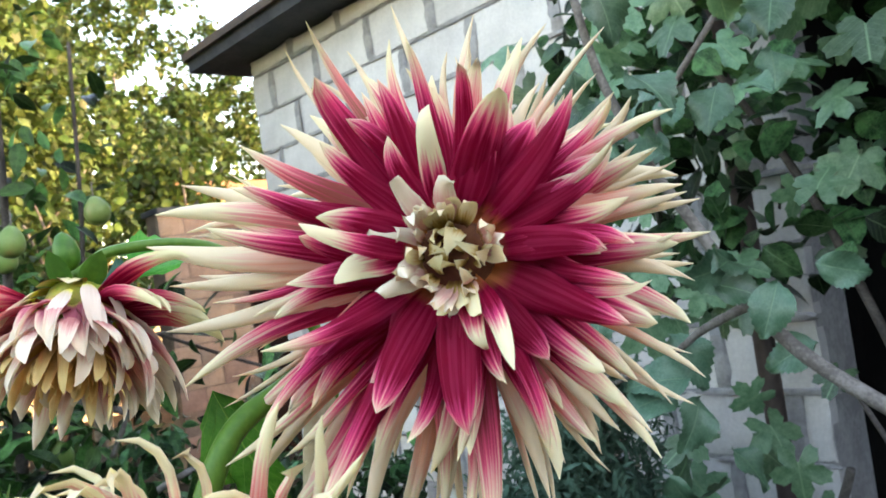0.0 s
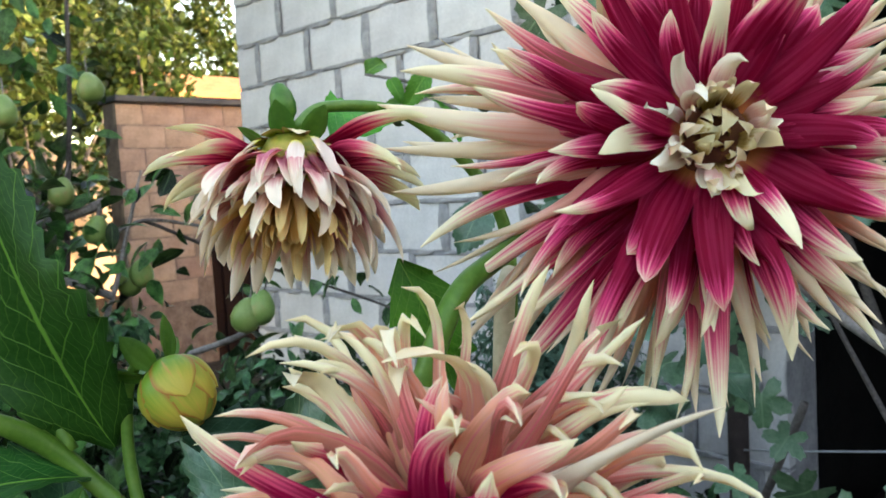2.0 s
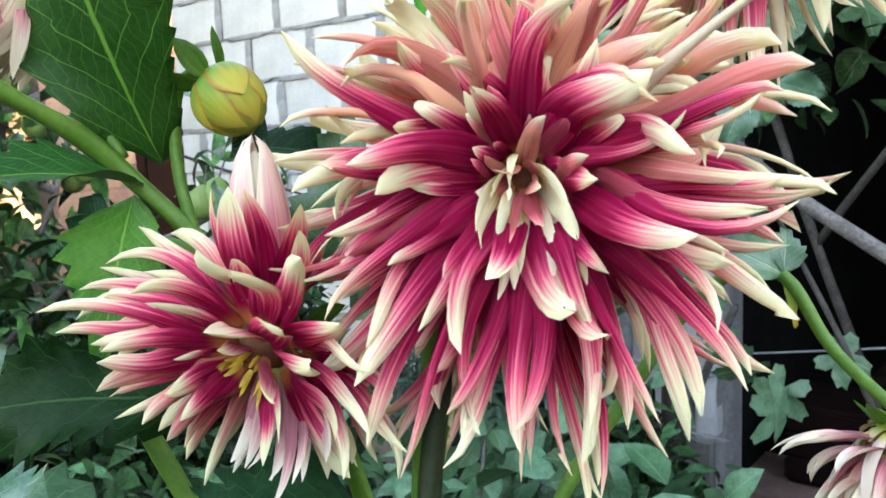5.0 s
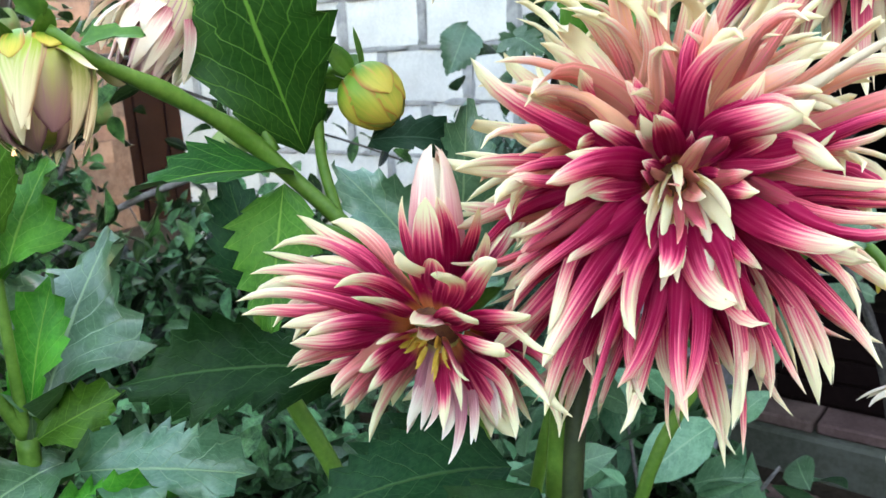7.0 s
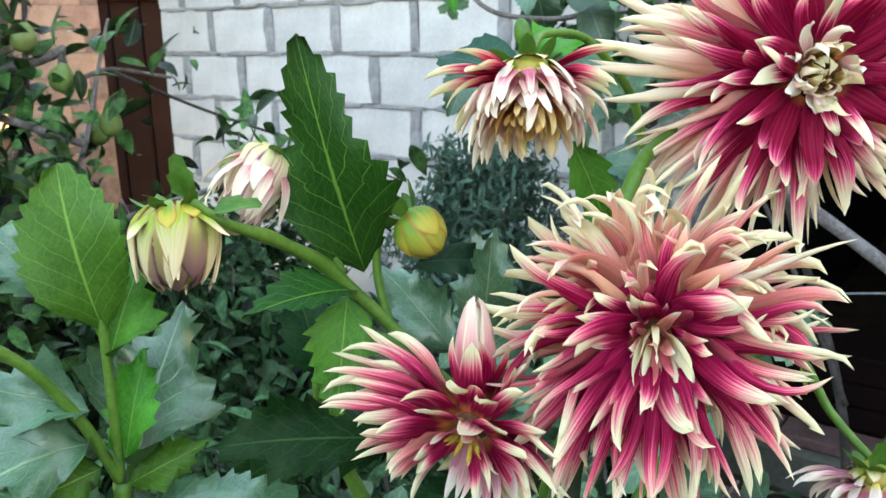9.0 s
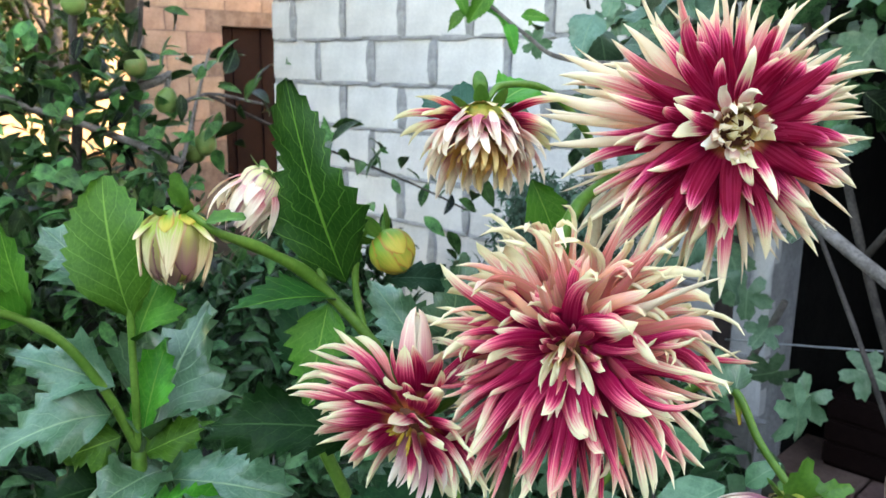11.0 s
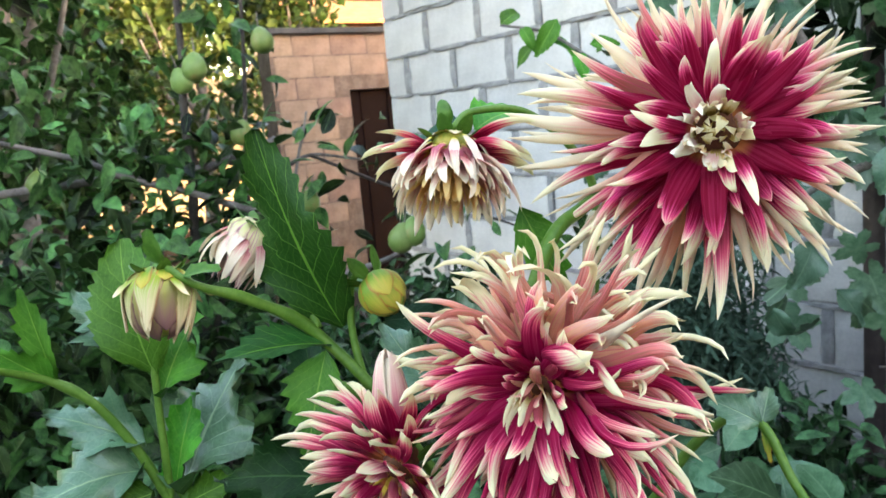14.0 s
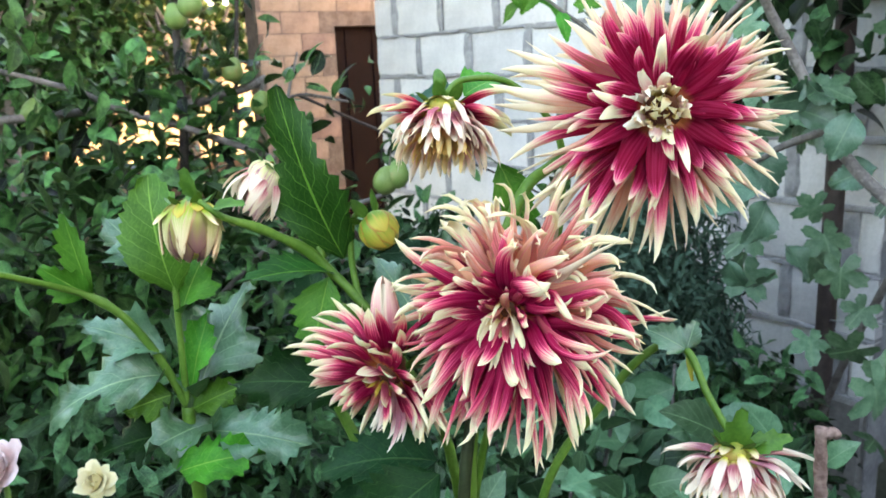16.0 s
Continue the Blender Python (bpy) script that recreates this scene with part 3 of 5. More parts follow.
def leaf_cloud(name, places, size, mat, rng, ratio=1.0, droop=0.3, spread=0.4, aims=None, up=0.9, template=ROUGH_LEAF):
    """Many small leaves in one mesh, one at each place."""
    n = len(places)
    y = rng.normal(size=(n, 3)) if aims is None else aims + rng.normal(size=(n, 3)) * spread
    y[:, 2] -= droop
    y /= np.linalg.norm(y, axis=1)[:, None]
    z = rng.normal(size=(n, 3)) * 0.55 + np.array([0, 0, up])
    z -= y * (z * y).sum(1)[:, None]
    z /= np.linalg.norm(z, axis=1)[:, None]
    x = np.cross(y, z)
    k = size * rng.uniform(0.55, 1.25, n)
    base, LEAF_FACES, LEAF_UV = template
    tpl = base * np.array([ratio, 1, 1])
    verts = places[:, None] + k[:, None, None] * (tpl[None, :, :1] * x[:, None] + tpl[None, :, 1:2] * y[:, None] + tpl[None, :, 2:] * z[:, None])
    faces = (np.arange(n)[:, None, None] * len(tpl) + LEAF_FACES[None]).reshape(-1, 3)
    me = bpy.data.meshes.new(name)
    me.vertices.add(n * len(tpl))
    me.vertices.foreach_set("co", verts.ravel())
    me.loops.add(len(faces) * 3)
    me.polygons.add(len(faces))
    me.loops.foreach_set("vertex_index", faces.ravel().astype(np.int32))
    me.polygons.foreach_set("loop_start", np.arange(0, len(faces) * 3, 3, dtype=np.int32))
    me.update(calc_edges=True)
    me.uv_layers.new(name="UVMap").data.foreach_set("uv", np.tile(LEAF_UV[LEAF_FACES.ravel()], (n, 1)).ravel())
    smooth(me)
    me.materials.append(mat)
    return new(name, me)


def clumps(rng, centres, radius, each, flat=1.0):
    """Places scattered in clumps round the centres."""
    c = np.repeat(np.asarray(centres, float), each, axis=0)
    d = rng.normal(size=c.shape)
    d /= np.linalg.norm(d, axis=1)[:, None]
    d *= (rng.uniform(0.15, 1.0, len(c)) ** 0.6 * radius)[:, None]
    d[:, 2] *= flat
    return c + d


GROUND = 0.12

# ---- setting: ground, walls, roof ----
def ground_sheet():
    me = bpy.data.meshes.new("ground")
    xs = [-400, -120, -40, -15] + [-8 + 0.4 * i for i in range(46)] + [15, 40, 120, 400]
    ys = [-400, -120, -40, -15] + [-8 + 0.4 * i for i in range(46)] + [15, 40, 120, 400]
    verts = [(x, y, GROUND + (0.02 * noise.noise(Vector((x * 1.3, y * 1.3, 0))) if abs(x) < 9 and abs(y) < 9 else 0)) for y in ys for x in xs]
    n = len(xs)
    me.from_pydata(verts, [], [(j * n + i, j * n + i + 1, (j + 1) * n + i + 1, (j + 1) * n + i) for j in range(len(ys) - 1) for i in range(n - 1)])
    return tagged(link_mesh("ground", smooth(me), SOIL), "dark crumbly garden soil, bare under the plants", "ground", kind="structure")


ground_sheet()
# Unseen walls added to cut low side light; heights tuned for the light.
tagged(box("shade_wall_behind", (-1.0, -5.0, GROUND), (7.2, -4.8, 2.0), PLINTH), "plain wall added out of view to hold back side light", "wall", kind="structure")
tagged(box("shade_wall_end", (7.0, -4.8, GROUND), (7.2, 0.0, 3.0), PLINTH), "plain wall added out of view to hold back side light", "wall", kind="structure")


def block_mesh(length, height, depth, seed, wear=0.004):
    """One masonry block with uneven, slightly rounded face edges; its face looks to local -y, its foot at the origin."""
    rng = random.Random(seed)
    bm = bmesh.new()
    nx, nz = 6, 3
    grid = []
    for k in range(nz + 1):
        row = []
        for i in range(nx + 1):
            x, z = length * i / nx, height * k / nz
            edge = i in (0, nx) or k in (0, nz)
            if edge:
                x += rng.uniform(-wear, wear)
                z += rng.uniform(-wear, wear)
            row.append(bm.verts.new((x, (0.004 if edge else 0) + rng.uniform(0, 0.0012), z)))
        grid.append(row)
    for k in range(nz):
        for i in range(nx):
            bm.faces.new((grid[k][i], grid[k][i + 1], grid[k + 1][i + 1], grid[k + 1][i]))
    rim = [grid[0][i] for i in range(nx + 1)] + [grid[k][nx] for k in range(1, nz + 1)] + [grid[nz][i] for i in range(nx - 1, -1, -1)] + [grid[k][0] for k in range(nz - 1, 0, -1)]
    back = [bm.verts.new((v.co.x, depth, v.co.z)) for v in rim]
    for i in range(len(rim)):
        k = (i + 1) % len(rim)
        bm.faces.new((rim[i], back[i], back[k], rim[k]))
    me = bpy.data.meshes.new("block")
    bm.to_mesh(me)
    bm.free()
    return me


wall_white = part("wall_white", box_bm(0.0, 0.008, GROUND, 2.67, 0.22, 2.78), MORTAR, None)
tagged(wall_white, "shed wall of white concrete blocks with rough grey mortar", "wall", kind="structure")
plinth = box("plinth", (-0.02, -0.03, GROUND - 0.05), (2.67, 0.008, 0.5), PLINTH, bevel=0.008)
tagged(plinth, "stained grey concrete footing under the block wall", "plinth", kind="structure")
FULL_BLOCKS = [block_mesh(0.352, 0.182, 0.05, s) for s in range(5)]
for m in FULL_BLOCKS:
    m.materials.append(BLOCK)
rngw = random.Random(4)
for k in range(12):
    z = 0.5 + 0.2 * k + 0.009
    x = (0.18 if k % 2 == 0 else 0.38) - 0.4
    while x < 2.66:
        a, b = max(x + 0.024, 0.0), min(x + 0.376, 2.67)
        high = 0.182 if k < 11 else 0.07
        if b - a > 0.05:
            if b - a > 0.35 and high > 0.1:
                me = FULL_BLOCKS[rngw.randrange(5)]
            else:
                me = block_mesh(b - a, high, 0.05, k)
                me.materials.append(BLOCK)
            ob = new("block", me)
            ob.location = (a, -0.004 + rngw.uniform(-0.002, 0.002), z + rngw.uniform(-0.003, 0.003))
            ob.rotation_euler = (0, rngw.uniform(-0.006, 0.006), 0)
            ob.parent = wall_white
        x += 0.4

def mortar_smears():
    """Rough mortar squeezed out of the joints and wiped over the block edges."""
    rng = random.Random(8)

    def smear(x, z, half_w, half_h):
        n = 14
        verts, faces = [(0, -0.0105, 0)], []
        for layer, y in ((0.72, -0.0095), (1.0, -0.001)):
            for i in range(n):
                a = 2 * math.pi * i / n
                sx, sz = math.cos(a), math.sin(a)
                k = layer / max(abs(sx), abs(sz)) ** 0.8
                verts.append((sx * half_w * k * rng.uniform(0.7, 1.15), y, sz * half_h * k * rng.uniform(0.85, 1.08)))
        for i in range(n):
            k = (i + 1) % n
            faces.append((0, 1 + i, 1 + k))
            faces.append((1 + i, 1 + n + i, 1 + n + k, 1 + k))
        me = bpy.data.meshes.new("mortar")
        me.from_pydata(verts, [], faces)
        link_mesh("mortar", me, MORTAR, wall_white).location = (x, 0, z)

    for k in range(12):
        z = 0.5 + 0.2 * k
        x = 0.18 if k % 2 == 0 else 0.38
        while x < 2.6:
            smear(x + rng.uniform(-0.006, 0.006), z + 0.10, rng.uniform(0.020, 0.034), 0.098)
            x += 0.4
        x = 0.05
        while x < 2.6:
            w = rng.uniform(0.05, 0.16)
            smear(x + w, z + rng.uniform(-0.003, 0.003), w, rng.uniform(0.007, 0.014))
            x += 2 * w + rng.uniform(-0.01, 0.05)


mortar_smears()
tagged(box("wall_side", (0.0, 0.22, GROUND), (0.2, 5.0, 2.78), BLOCK), "side of the white block shed", "wall", kind="structure")
# Unseen right length of the shed, added to keep the sun off the bed.
tagged(box("wall_right", (4.7, 0.0, GROUND), (8.2, 0.22, 2.78), BLOCK), "white block wall beyond the opening, added unseen to block sun", "wall", kind="structure")
# The beam and inner walls carry the opening's shade in their colour.
tagged(box("lintel", (2.67, 0.01, 2.35), (4.7, 0.21, 2.78), INSIDE_SHADE), "beam over the shed opening, shade put into its colour", "beam", kind="structure")
tagged(box("shed_back", (0.2, 4.8, GROUND), (8.2, 5.0, 2.78), INSIDE_SHADE), "back wall inside the shed, shade put into its colour", "wall", kind="structure")
tagged(box("shed_end", (8.0, 0.22, GROUND), (8.2, 4.8, 2.78), INSIDE_SHADE), "end wall inside the shed, shade put into its colour", "wall", kind="structure")
tagged(box("shed_partition", (2.45, 0.22, GROUND), (2.67, 4.8, 2.78), INSIDE_SHADE), "inner wall of the shed, shade put into its colour", "wall", kind="structure")
roof = box("roof", (-0.24, -0.22, 2.785), (8.4, 5.2, 2.86), ROOF)
tagged(roof, "dark overhanging shed roof with a rusty metal edge", "roof", kind="structure")
box("roof_edge", (-0.26, -0.245, 2.845), (8.42, -0.222, 2.885), RUST, roof, "rusty metal drip edge")
box("roof_edge", (-0.265, -0.22, 2.845), (-0.242, 5.2, 2.885), RUST, roof, "rusty metal drip edge")

# Added out of view to keep the low sun off the orange wall.
tagged(box("shed_sun_block", (0.0, 2.3, 2.86), (8.2, 5.0, 3.2), PLINTH), "unseen block on the shed, added to shade the orange wall", "wall", kind="structure")
step = box("step", (2.62, 0.10, GROUND - 0.05), (4.6, 0.48, 0.26), MOSSY, bevel=0.01)
tagged(step, "low concrete step in the shed opening, laid with reddish slabs", "step", kind="structure")
for i in range(6):
    box("slab", (2.62 + 0.33 * i, 0.13 + 0.006 * (i % 2), 0.262), (2.94 + 0.33 * i, 0.47, 0.30), SLAB, step, bevel=0.006)
crate = box("crate", (2.80, 0.26, 0.302), (3.24, 0.52, 0.56), GATE, bevel=0.006)
tagged(crate, "dark brown wooden crate standing on the slabs", "crate")
for z in (0.32, 0.40, 0.48):
    box("board", (2.795, 0.248, z), (3.245, 0.258, z + 0.066), GATE, crate, bevel=0.002)
tagged(box("loose_slab", (2.70, -0.28, GROUND - 0.01), (3.02, -0.06, GROUND + 0.05), SLAB, bevel=0.008), "loose reddish paving slab lying before the step", "slab")

wall_orange = part("wall_orange", box_bm(-3.25, 0.70, GROUND, -3.008, 1.46, 2.42), MORTAR_BROWN, None)
tagged(wall_orange, "garden wall of orange-brown blocks with thin joints", "wall", kind="structure")
over = part("wall_over_gate", box_bm(-3.25, 1.46, 1.91, -3.008, 3.4, 2.42), MORTAR_BROWN, None)
tagged(over, "orange-brown blocks over the dark gate", "wall", kind="structure")
ORANGE_BLOCKS = [block_mesh(0.368, 0.178, 0.05, s, 0.003) for s in range(20, 24)]
for m in ORANGE_BLOCKS:
    m.materials.append(ORANGE)
for k in range(12):
    z = GROUND + 0.02 + 0.1905 * k
    y = 0.36 - (0.19 if k % 2 else 0.0)
    while y < 3.3:
        keep = y + 0.38 <= 1.50 or z > 1.9
        if y < 0.68 and y + 0.368 > 0.76:
            me = block_mesh(y + 0.368 - 0.7, 0.178, 0.05, k)
            me.materials.append(ORANGE)
            ob = new("block", me)
            ob.rotation_euler = (0, 0, radians(90))
            ob.location = (-3.0, 0.7, z)
            ob.parent = wall_orange
        elif y >= 0.68 and z > 0.6 and (keep or y < 1.3):
            whole = keep
            me = ORANGE_BLOCKS[rngw.randrange(4)] if whole else block_mesh(1.455 - y, 0.178, 0.05, k)
            if not whole:
                me.materials.append(ORANGE)
            ob = new("block", me)
            ob.rotation_euler = (0, 0, radians(90))
            ob.location = (-3.0 + rngw.uniform(-0.002, 0.002), y, z)
            ob.parent = over if y > 1.2 and z > 1.9 else wall_orange
        y += 0.381
gate = box("gate", (-3.14, 1.465, GROUND), (-3.08, 3.3, 1.905), GATE, bevel=0.004)
tagged(gate, "dark brown sheet-metal gate beside the orange wall", "gate")
for i in range(6):
    box("rib", (-3.08, 1.6 + 0.3 * i, GROUND + 0.02), (-3.068, 1.625 + 0.3 * i, 1.895), GATE, gate)
coping = box("coping", (-3.30, 0.68, 2.42), (-2.95, 3.4, 2.47), ROOF, bevel=0.006)
tagged(coping, "dark coping along the top of the orange wall", "coping", kind="structure")


def neighbour_house():
    """The far house whose gable and roof catch the low sun."""
    house = thing("house", (-15.3, 10.0, GROUND), "far house with a sunlit orange tiled roof", "house")
    box("wall", (-17.0, 7.1, GROUND), (-13.6, 13.6, 4.1), HOUSE, house)
    bm = bmesh.new()
    a = [bm.verts.new(p) for p in ((-13.2, 6.4, 4.05), (-13.2, 14.0, 4.05), (-15.3, 14.0, 4.8), (-15.3, 6.4, 4.8), (-17.4, 6.4, 4.05), (-17.4, 14.0, 4.05))]
    b = [bm.verts.new(v.co - Vector((0, 0, 0.1))) for v in a]
    for q in ((0, 1, 2, 3), (3, 2, 5, 4)):
        bm.faces.new([a[i] for i in q])
        bm.faces.new([b[i] for i in reversed(q)])
    for i, k in ((0, 1), (1, 2), (2, 5), (5, 4), (4, 3), (3, 0)):
        bm.faces.new((a[k], a[i], b[i], b[k]))
    under(part("roof", bm, TILE, None, "orange clay roof"), house)
    return house


neighbour_house()
tagged(box("wall_far", (-9.75, 0.2, GROUND), (-9.5, 4.4, 2.55), PLASTER, bevel=0.01), "far pale plastered yard wall catching the low sun", "wall", kind="structure")


# ---- the dahlias ----
def dahlia(root, label):
    return thing("dahlia", root, label, "flower", "dahlias in the bed")


def sepals(head, turn, n=6, a0=150, length=0.016, width=0.009, base=(0.008, -0.006), bend=-0.3, seed=3):
    rng = random.Random(seed)
    for i in range(n):
        me = petal_mesh(2 * math.pi * i / n + rng.uniform(-0.2, 0.2), base, radians(a0 + rng.uniform(-12, 12)), length, width, bend, 0.0, 0.7, 0.2, rows=6, belly=0.4)
        me.name = "sepal"
        ob = link_mesh("sepal", me, [SEPAL, SEPAL], head)
        ob.matrix_local = turn.to_4x4()


# the wide open crimson bloom
def bloom_open():
    plant = dahlia((3.350, -2.075, GROUND), "tall dahlia stem bearing a wide open crimson bloom tipped cream")
    tube("stem", [(3.350, -2.075, GROUND), (3.352, -2.076, 0.7), (3.358, -2.083, 1.25), (3.370, -2.072, 1.42), (3.381, -2.052, 1.50), (3.384, -2.023, 1.522), (3.405, -1.995, 1.540), (3.431, -1.978, 1.547)], 0.006, 0.0026, STEM, plant, sides=12)
    tube("dry_stalk", [(3.369, -2.073, 1.415), (3.372, -2.042, 1.428), (3.374, -2.020, 1.455), (3.371, -2.008, 1.503), (3.366, -1.998, 1.512)], 0.0036, 0.0040, STEM_PALE, plant, "pale dried side stalk")
    head, turn = flower_head(plant, (3.4450, -1.9955, 1.5560), (0.62, -0.78, 0.05), 0.014, 0.012, 0.012)
    rng = random.Random(11)
    cream = [PETAL_CREAM, PETAL_BACK]
    far = dict(high=-0.09, side=-0.15, wave=0.14, hook=0.5)
    ring(head, turn, rng, 40, 106, 0.076, 0.0110, (0.010, -0.010), -0.05, -0.2, 0.5, 2.6, pale=0.66, peach=0.3, sag=0.22, curly=0.9, mats=cream, **far)
    ring(head, turn, rng, 40, 99, 0.077, 0.0110, (0.011, -0.007), 0.0, -0.2, 0.5, 2.6, pale=0.60, peach=0.5, start=7, sag=0.18, curly=0.9, mats=cream, **far)
    ring(head, turn, rng, 29, 92, 0.072, 0.0104, (0.011, -0.004), 0.0, -0.1, 0.5, 1.9, pale=0.72, peach=0.12, start=3, sag=0.14, curly=0.9, soft=0.6, **far)
    ring(head, turn, rng, 26, 84, 0.062, 0.0098, (0.011, -0.001), 0.03, 0.0, 0.6, 1.7, pale=0.76, start=10, sag=0.10, curly=1.0, soft=0.4, jit=1.3, blunt=0.14, **far)
    ring(head, turn, rng, 23, 76, 0.054, 0.0102, (0.011, 0.002), 0.06, 0.05, 0.7, 1.5, pale=0.84, start=4, sag=0.05, curly=1.0, soft=0.3, jit=1.4, blunt=0.16, **far)
    ring(head, turn, rng, 17, 67, 0.046, 0.0112, (0.011, 0.005), 0.10, 0.2, 0.8, 1.3, pale=0.90, start=15, side=-0.05, blunt=0.18, jit=1.5, hook=0.4, soft=0.1)
    ring(head, turn, rng, 7, 58, 0.038, 0.0106, (0.010, 0.007), 0.15, 0.9, 0.9, 0.9, pale=0.90, start=33, blunt=0.18, jit=1.6, hook=0.5)
    ring(head, turn, rng, 6, 54, 0.037, 0.0078, (0.0095, 0.009), 0.05, 3.4, 0.9, 0.8, pale=0.60, start=20, blunt=0.22, jit=1.6, hook=0.8, mats=[PETAL, WHITE])
    ring(head, turn, rng, 12, 32, 0.020, 0.0060, (0.0100, 0.009), -0.3, -0.6, 0.9, 1.4, pale=0.45, start=4, mats=[WHITE, WHITE], rows=10, blunt=0.35, jit=1.9, hook=1.4, span=(85, 290))
    ring(head, turn, rng, 12, 24, 0.018, 0.0056, (0.0095, 0.010), -0.3, -0.9, 0.9, 1.3, pale=0.55, start=9, mats=[WHITE, PETAL_CREAM], rows=9, blunt=0.35, jit=2.0, hook=1.4)
    ring(head, turn, rng, 12, 26, 0.018, 0.0050, (0.0085, 0.010), -0.5, -0.9, 0.9, 0.9, pale=0.30, start=12, mats=[CENTRE, PETAL_CREAM], rows=9, blunt=0.16, jit=2.2, hook=1.1)
    ring(head, turn, rng, 10, 14, 0.015, 0.0048, (0.0065, 0.009), -0.7, -1.4, 0.9, 0.9, pale=0.58, start=3, mats=[CENTRE, CENTRE], rows=8, blunt=0.16, jit=2.2, hook=1.0)
    ring(head, turn, rng, 8, 8, 0.011, 0.0042, (0.0035, 0.008), -0.5, -1.2, 0.9, 0.4, pale=0.85, start=0, mats=[CENTRE, CENTRE], rows=7, jit=2.0, hook=0.8)
    sepals(head, turn)
    return plant


def bloom_full():
    plant = dahlia((3.378, -2.10, GROUND), "dahlia stem with a full shaggy bloom of pink and peach petals")
    tube("stem", [(3.378, -2.10, GROUND), (3.378, -2.10, 0.7), (3.378, -2.105, 1.25), (3.376, -2.075, 1.41), (3.39, -2.055, 1.437), (3.405, -2.068, 1.446)], 0.0050, 0.0030, STEM_DARK, plant, sides=12)
    head, turn = flower_head(plant, (3.409, -2.081, 1.4465), (0.44, -0.89, 0.06), 0.015, 0.014, 0.012)
    rng = random.Random(23)
    rosy = [PETAL_ROSE, PETAL_BACK]
    warm = lambda s: 0.62 if s > 0.1 else 0.06
    lean = lambda s: -0.55 if s > 0.2 else -0.12
    early = lambda s: 0.62 if s > 0.1 else 0.82
    lax = dict(high=-0.10, sway=0.5, curly=1.4, wave=0.22, blunt=0.36, hook=1.1, soft=0.5, jit=1.3)
    ring(head, turn, rng, 35, 108, 0.074, 0.0096, (0.010, -0.009), -0.35, -0.2, 0.5, 2.1, pale=0.70, peach=0.5, sag=0.18, **lax, mats=rosy)
    ring(head, turn, rng, 38, 99, 0.075, 0.0086, (0.011, -0.006), lean, -0.2, 0.5, 2.1, pale=early, peach=warm, start=8, sag=0.34, **lax, mats=rosy)
    ring(head, turn, rng, 37, 91, 0.075, 0.0086, (0.011, -0.003), lean, -0.2, 0.5, 2.1, pale=early, peach=warm, start=2, sag=0.38, **lax, mats=rosy)
    ring(head, turn, rng, 34, 83, 0.074, 0.0086, (0.010, 0.000), lean, -0.2, 0.5, 2.1, pale=early, peach=warm, start=9, sag=0.42, **lax, mats=rosy)
    ring(head, turn, rng, 30, 74, 0.072, 0.0086, (0.010, 0.003), -0.15, -0.2, 0.5, 2.0, pale=0.80, peach=lambda s: 0.7 if s > 0.35 else 0.05, start=5, sag=0.46, **lax, mats=rosy)
    ring(head, turn, rng, 23, 65, 0.068, 0.0086, (0.010, 0.006), 0.0, -0.1, 0.5, 1.8, pale=0.83, peach=lambda s: 0.7 if s > 0.6 else 0.0, start=0, sag=0.5, **lax, mats=rosy)
    ring(head, turn, rng, 19, 56, 0.059, 0.0086, (0.009, 0.009), 0.1, 0.0, 0.6, 1.7, pale=0.83, start=9, sag=0.55, **lax, mats=rosy)
    ring(head, turn, rng, 11, 47, 0.049, 0.0110, (0.008, 0.011), 0.2, 0.3, 0.7, 1.5, pale=0.78, start=15, sag=0.5, **lax, mats=rosy)
    ring(head, turn, rng, 8, 38, 0.036, 0.0092, (0.007, 0.013), 0.1, 1.4, 0.8, 1.2, pale=0.90, start=40, blunt=0.2, hook=1.0, jit=1.5, mats=rosy)
    ring(head, turn, rng, 13, 40, 0.027, 0.0048, (0.006, 0.013), 0.2, 0.2, 0.8, 1.0, pale=0.42, peach=0.4, sag=1.7, span=(215, 325), mats=[PETAL_CREAM, CENTRE], blunt=0.22, jit=1.6, hook=0.9)
    ring(head, turn, rng, 7, 46, 0.032, 0.0068, (0.008, 0.010), 0.05, 2.8, 0.9, 0.9, pale=0.74, span=(15, 195), mats=rosy, blunt=0.24, jit=1.5, hook=0.6)
    ring(head, turn, rng, 9, 26, 0.022, 0.0062, (0.007, 0.013), 0.3, 1.8, 0.8, 1.0, pale=0.95, peach=0.1, start=5, span=(0, 180), blunt=0.2, jit=2, hook=0.8, mats=rosy)
    ring(head, turn, rng, 9, 12, 0.019, 0.0052, (0.003, 0.014), 0.5, 0.9, 0.8, 0.6, pale=0.95, peach=0.4, blunt=0.2, jit=2, hook=0.8, mats=rosy)
    ring(head, turn, rng, 9, 22, 0.025, 0.0050, (0.004, 0.014), 0.2, 0.2, 0.8, 0.7, pale=0.45, peach=0.2, start=10, sag=1.9, mats=[CENTRE, CENTRE], blunt=0.25, jit=1.8, hook=0.8)
    ring(head, turn, rng, 1, 72, 0.082, 0.0080, (0.010, 0.002), -0.1, -0.6, 0.6, 2.0, pale=0.4, span=(33, 41), mats=[PETAL_CREAM, DRY], jit=0.3)
    sepals(head, turn)
    return plant


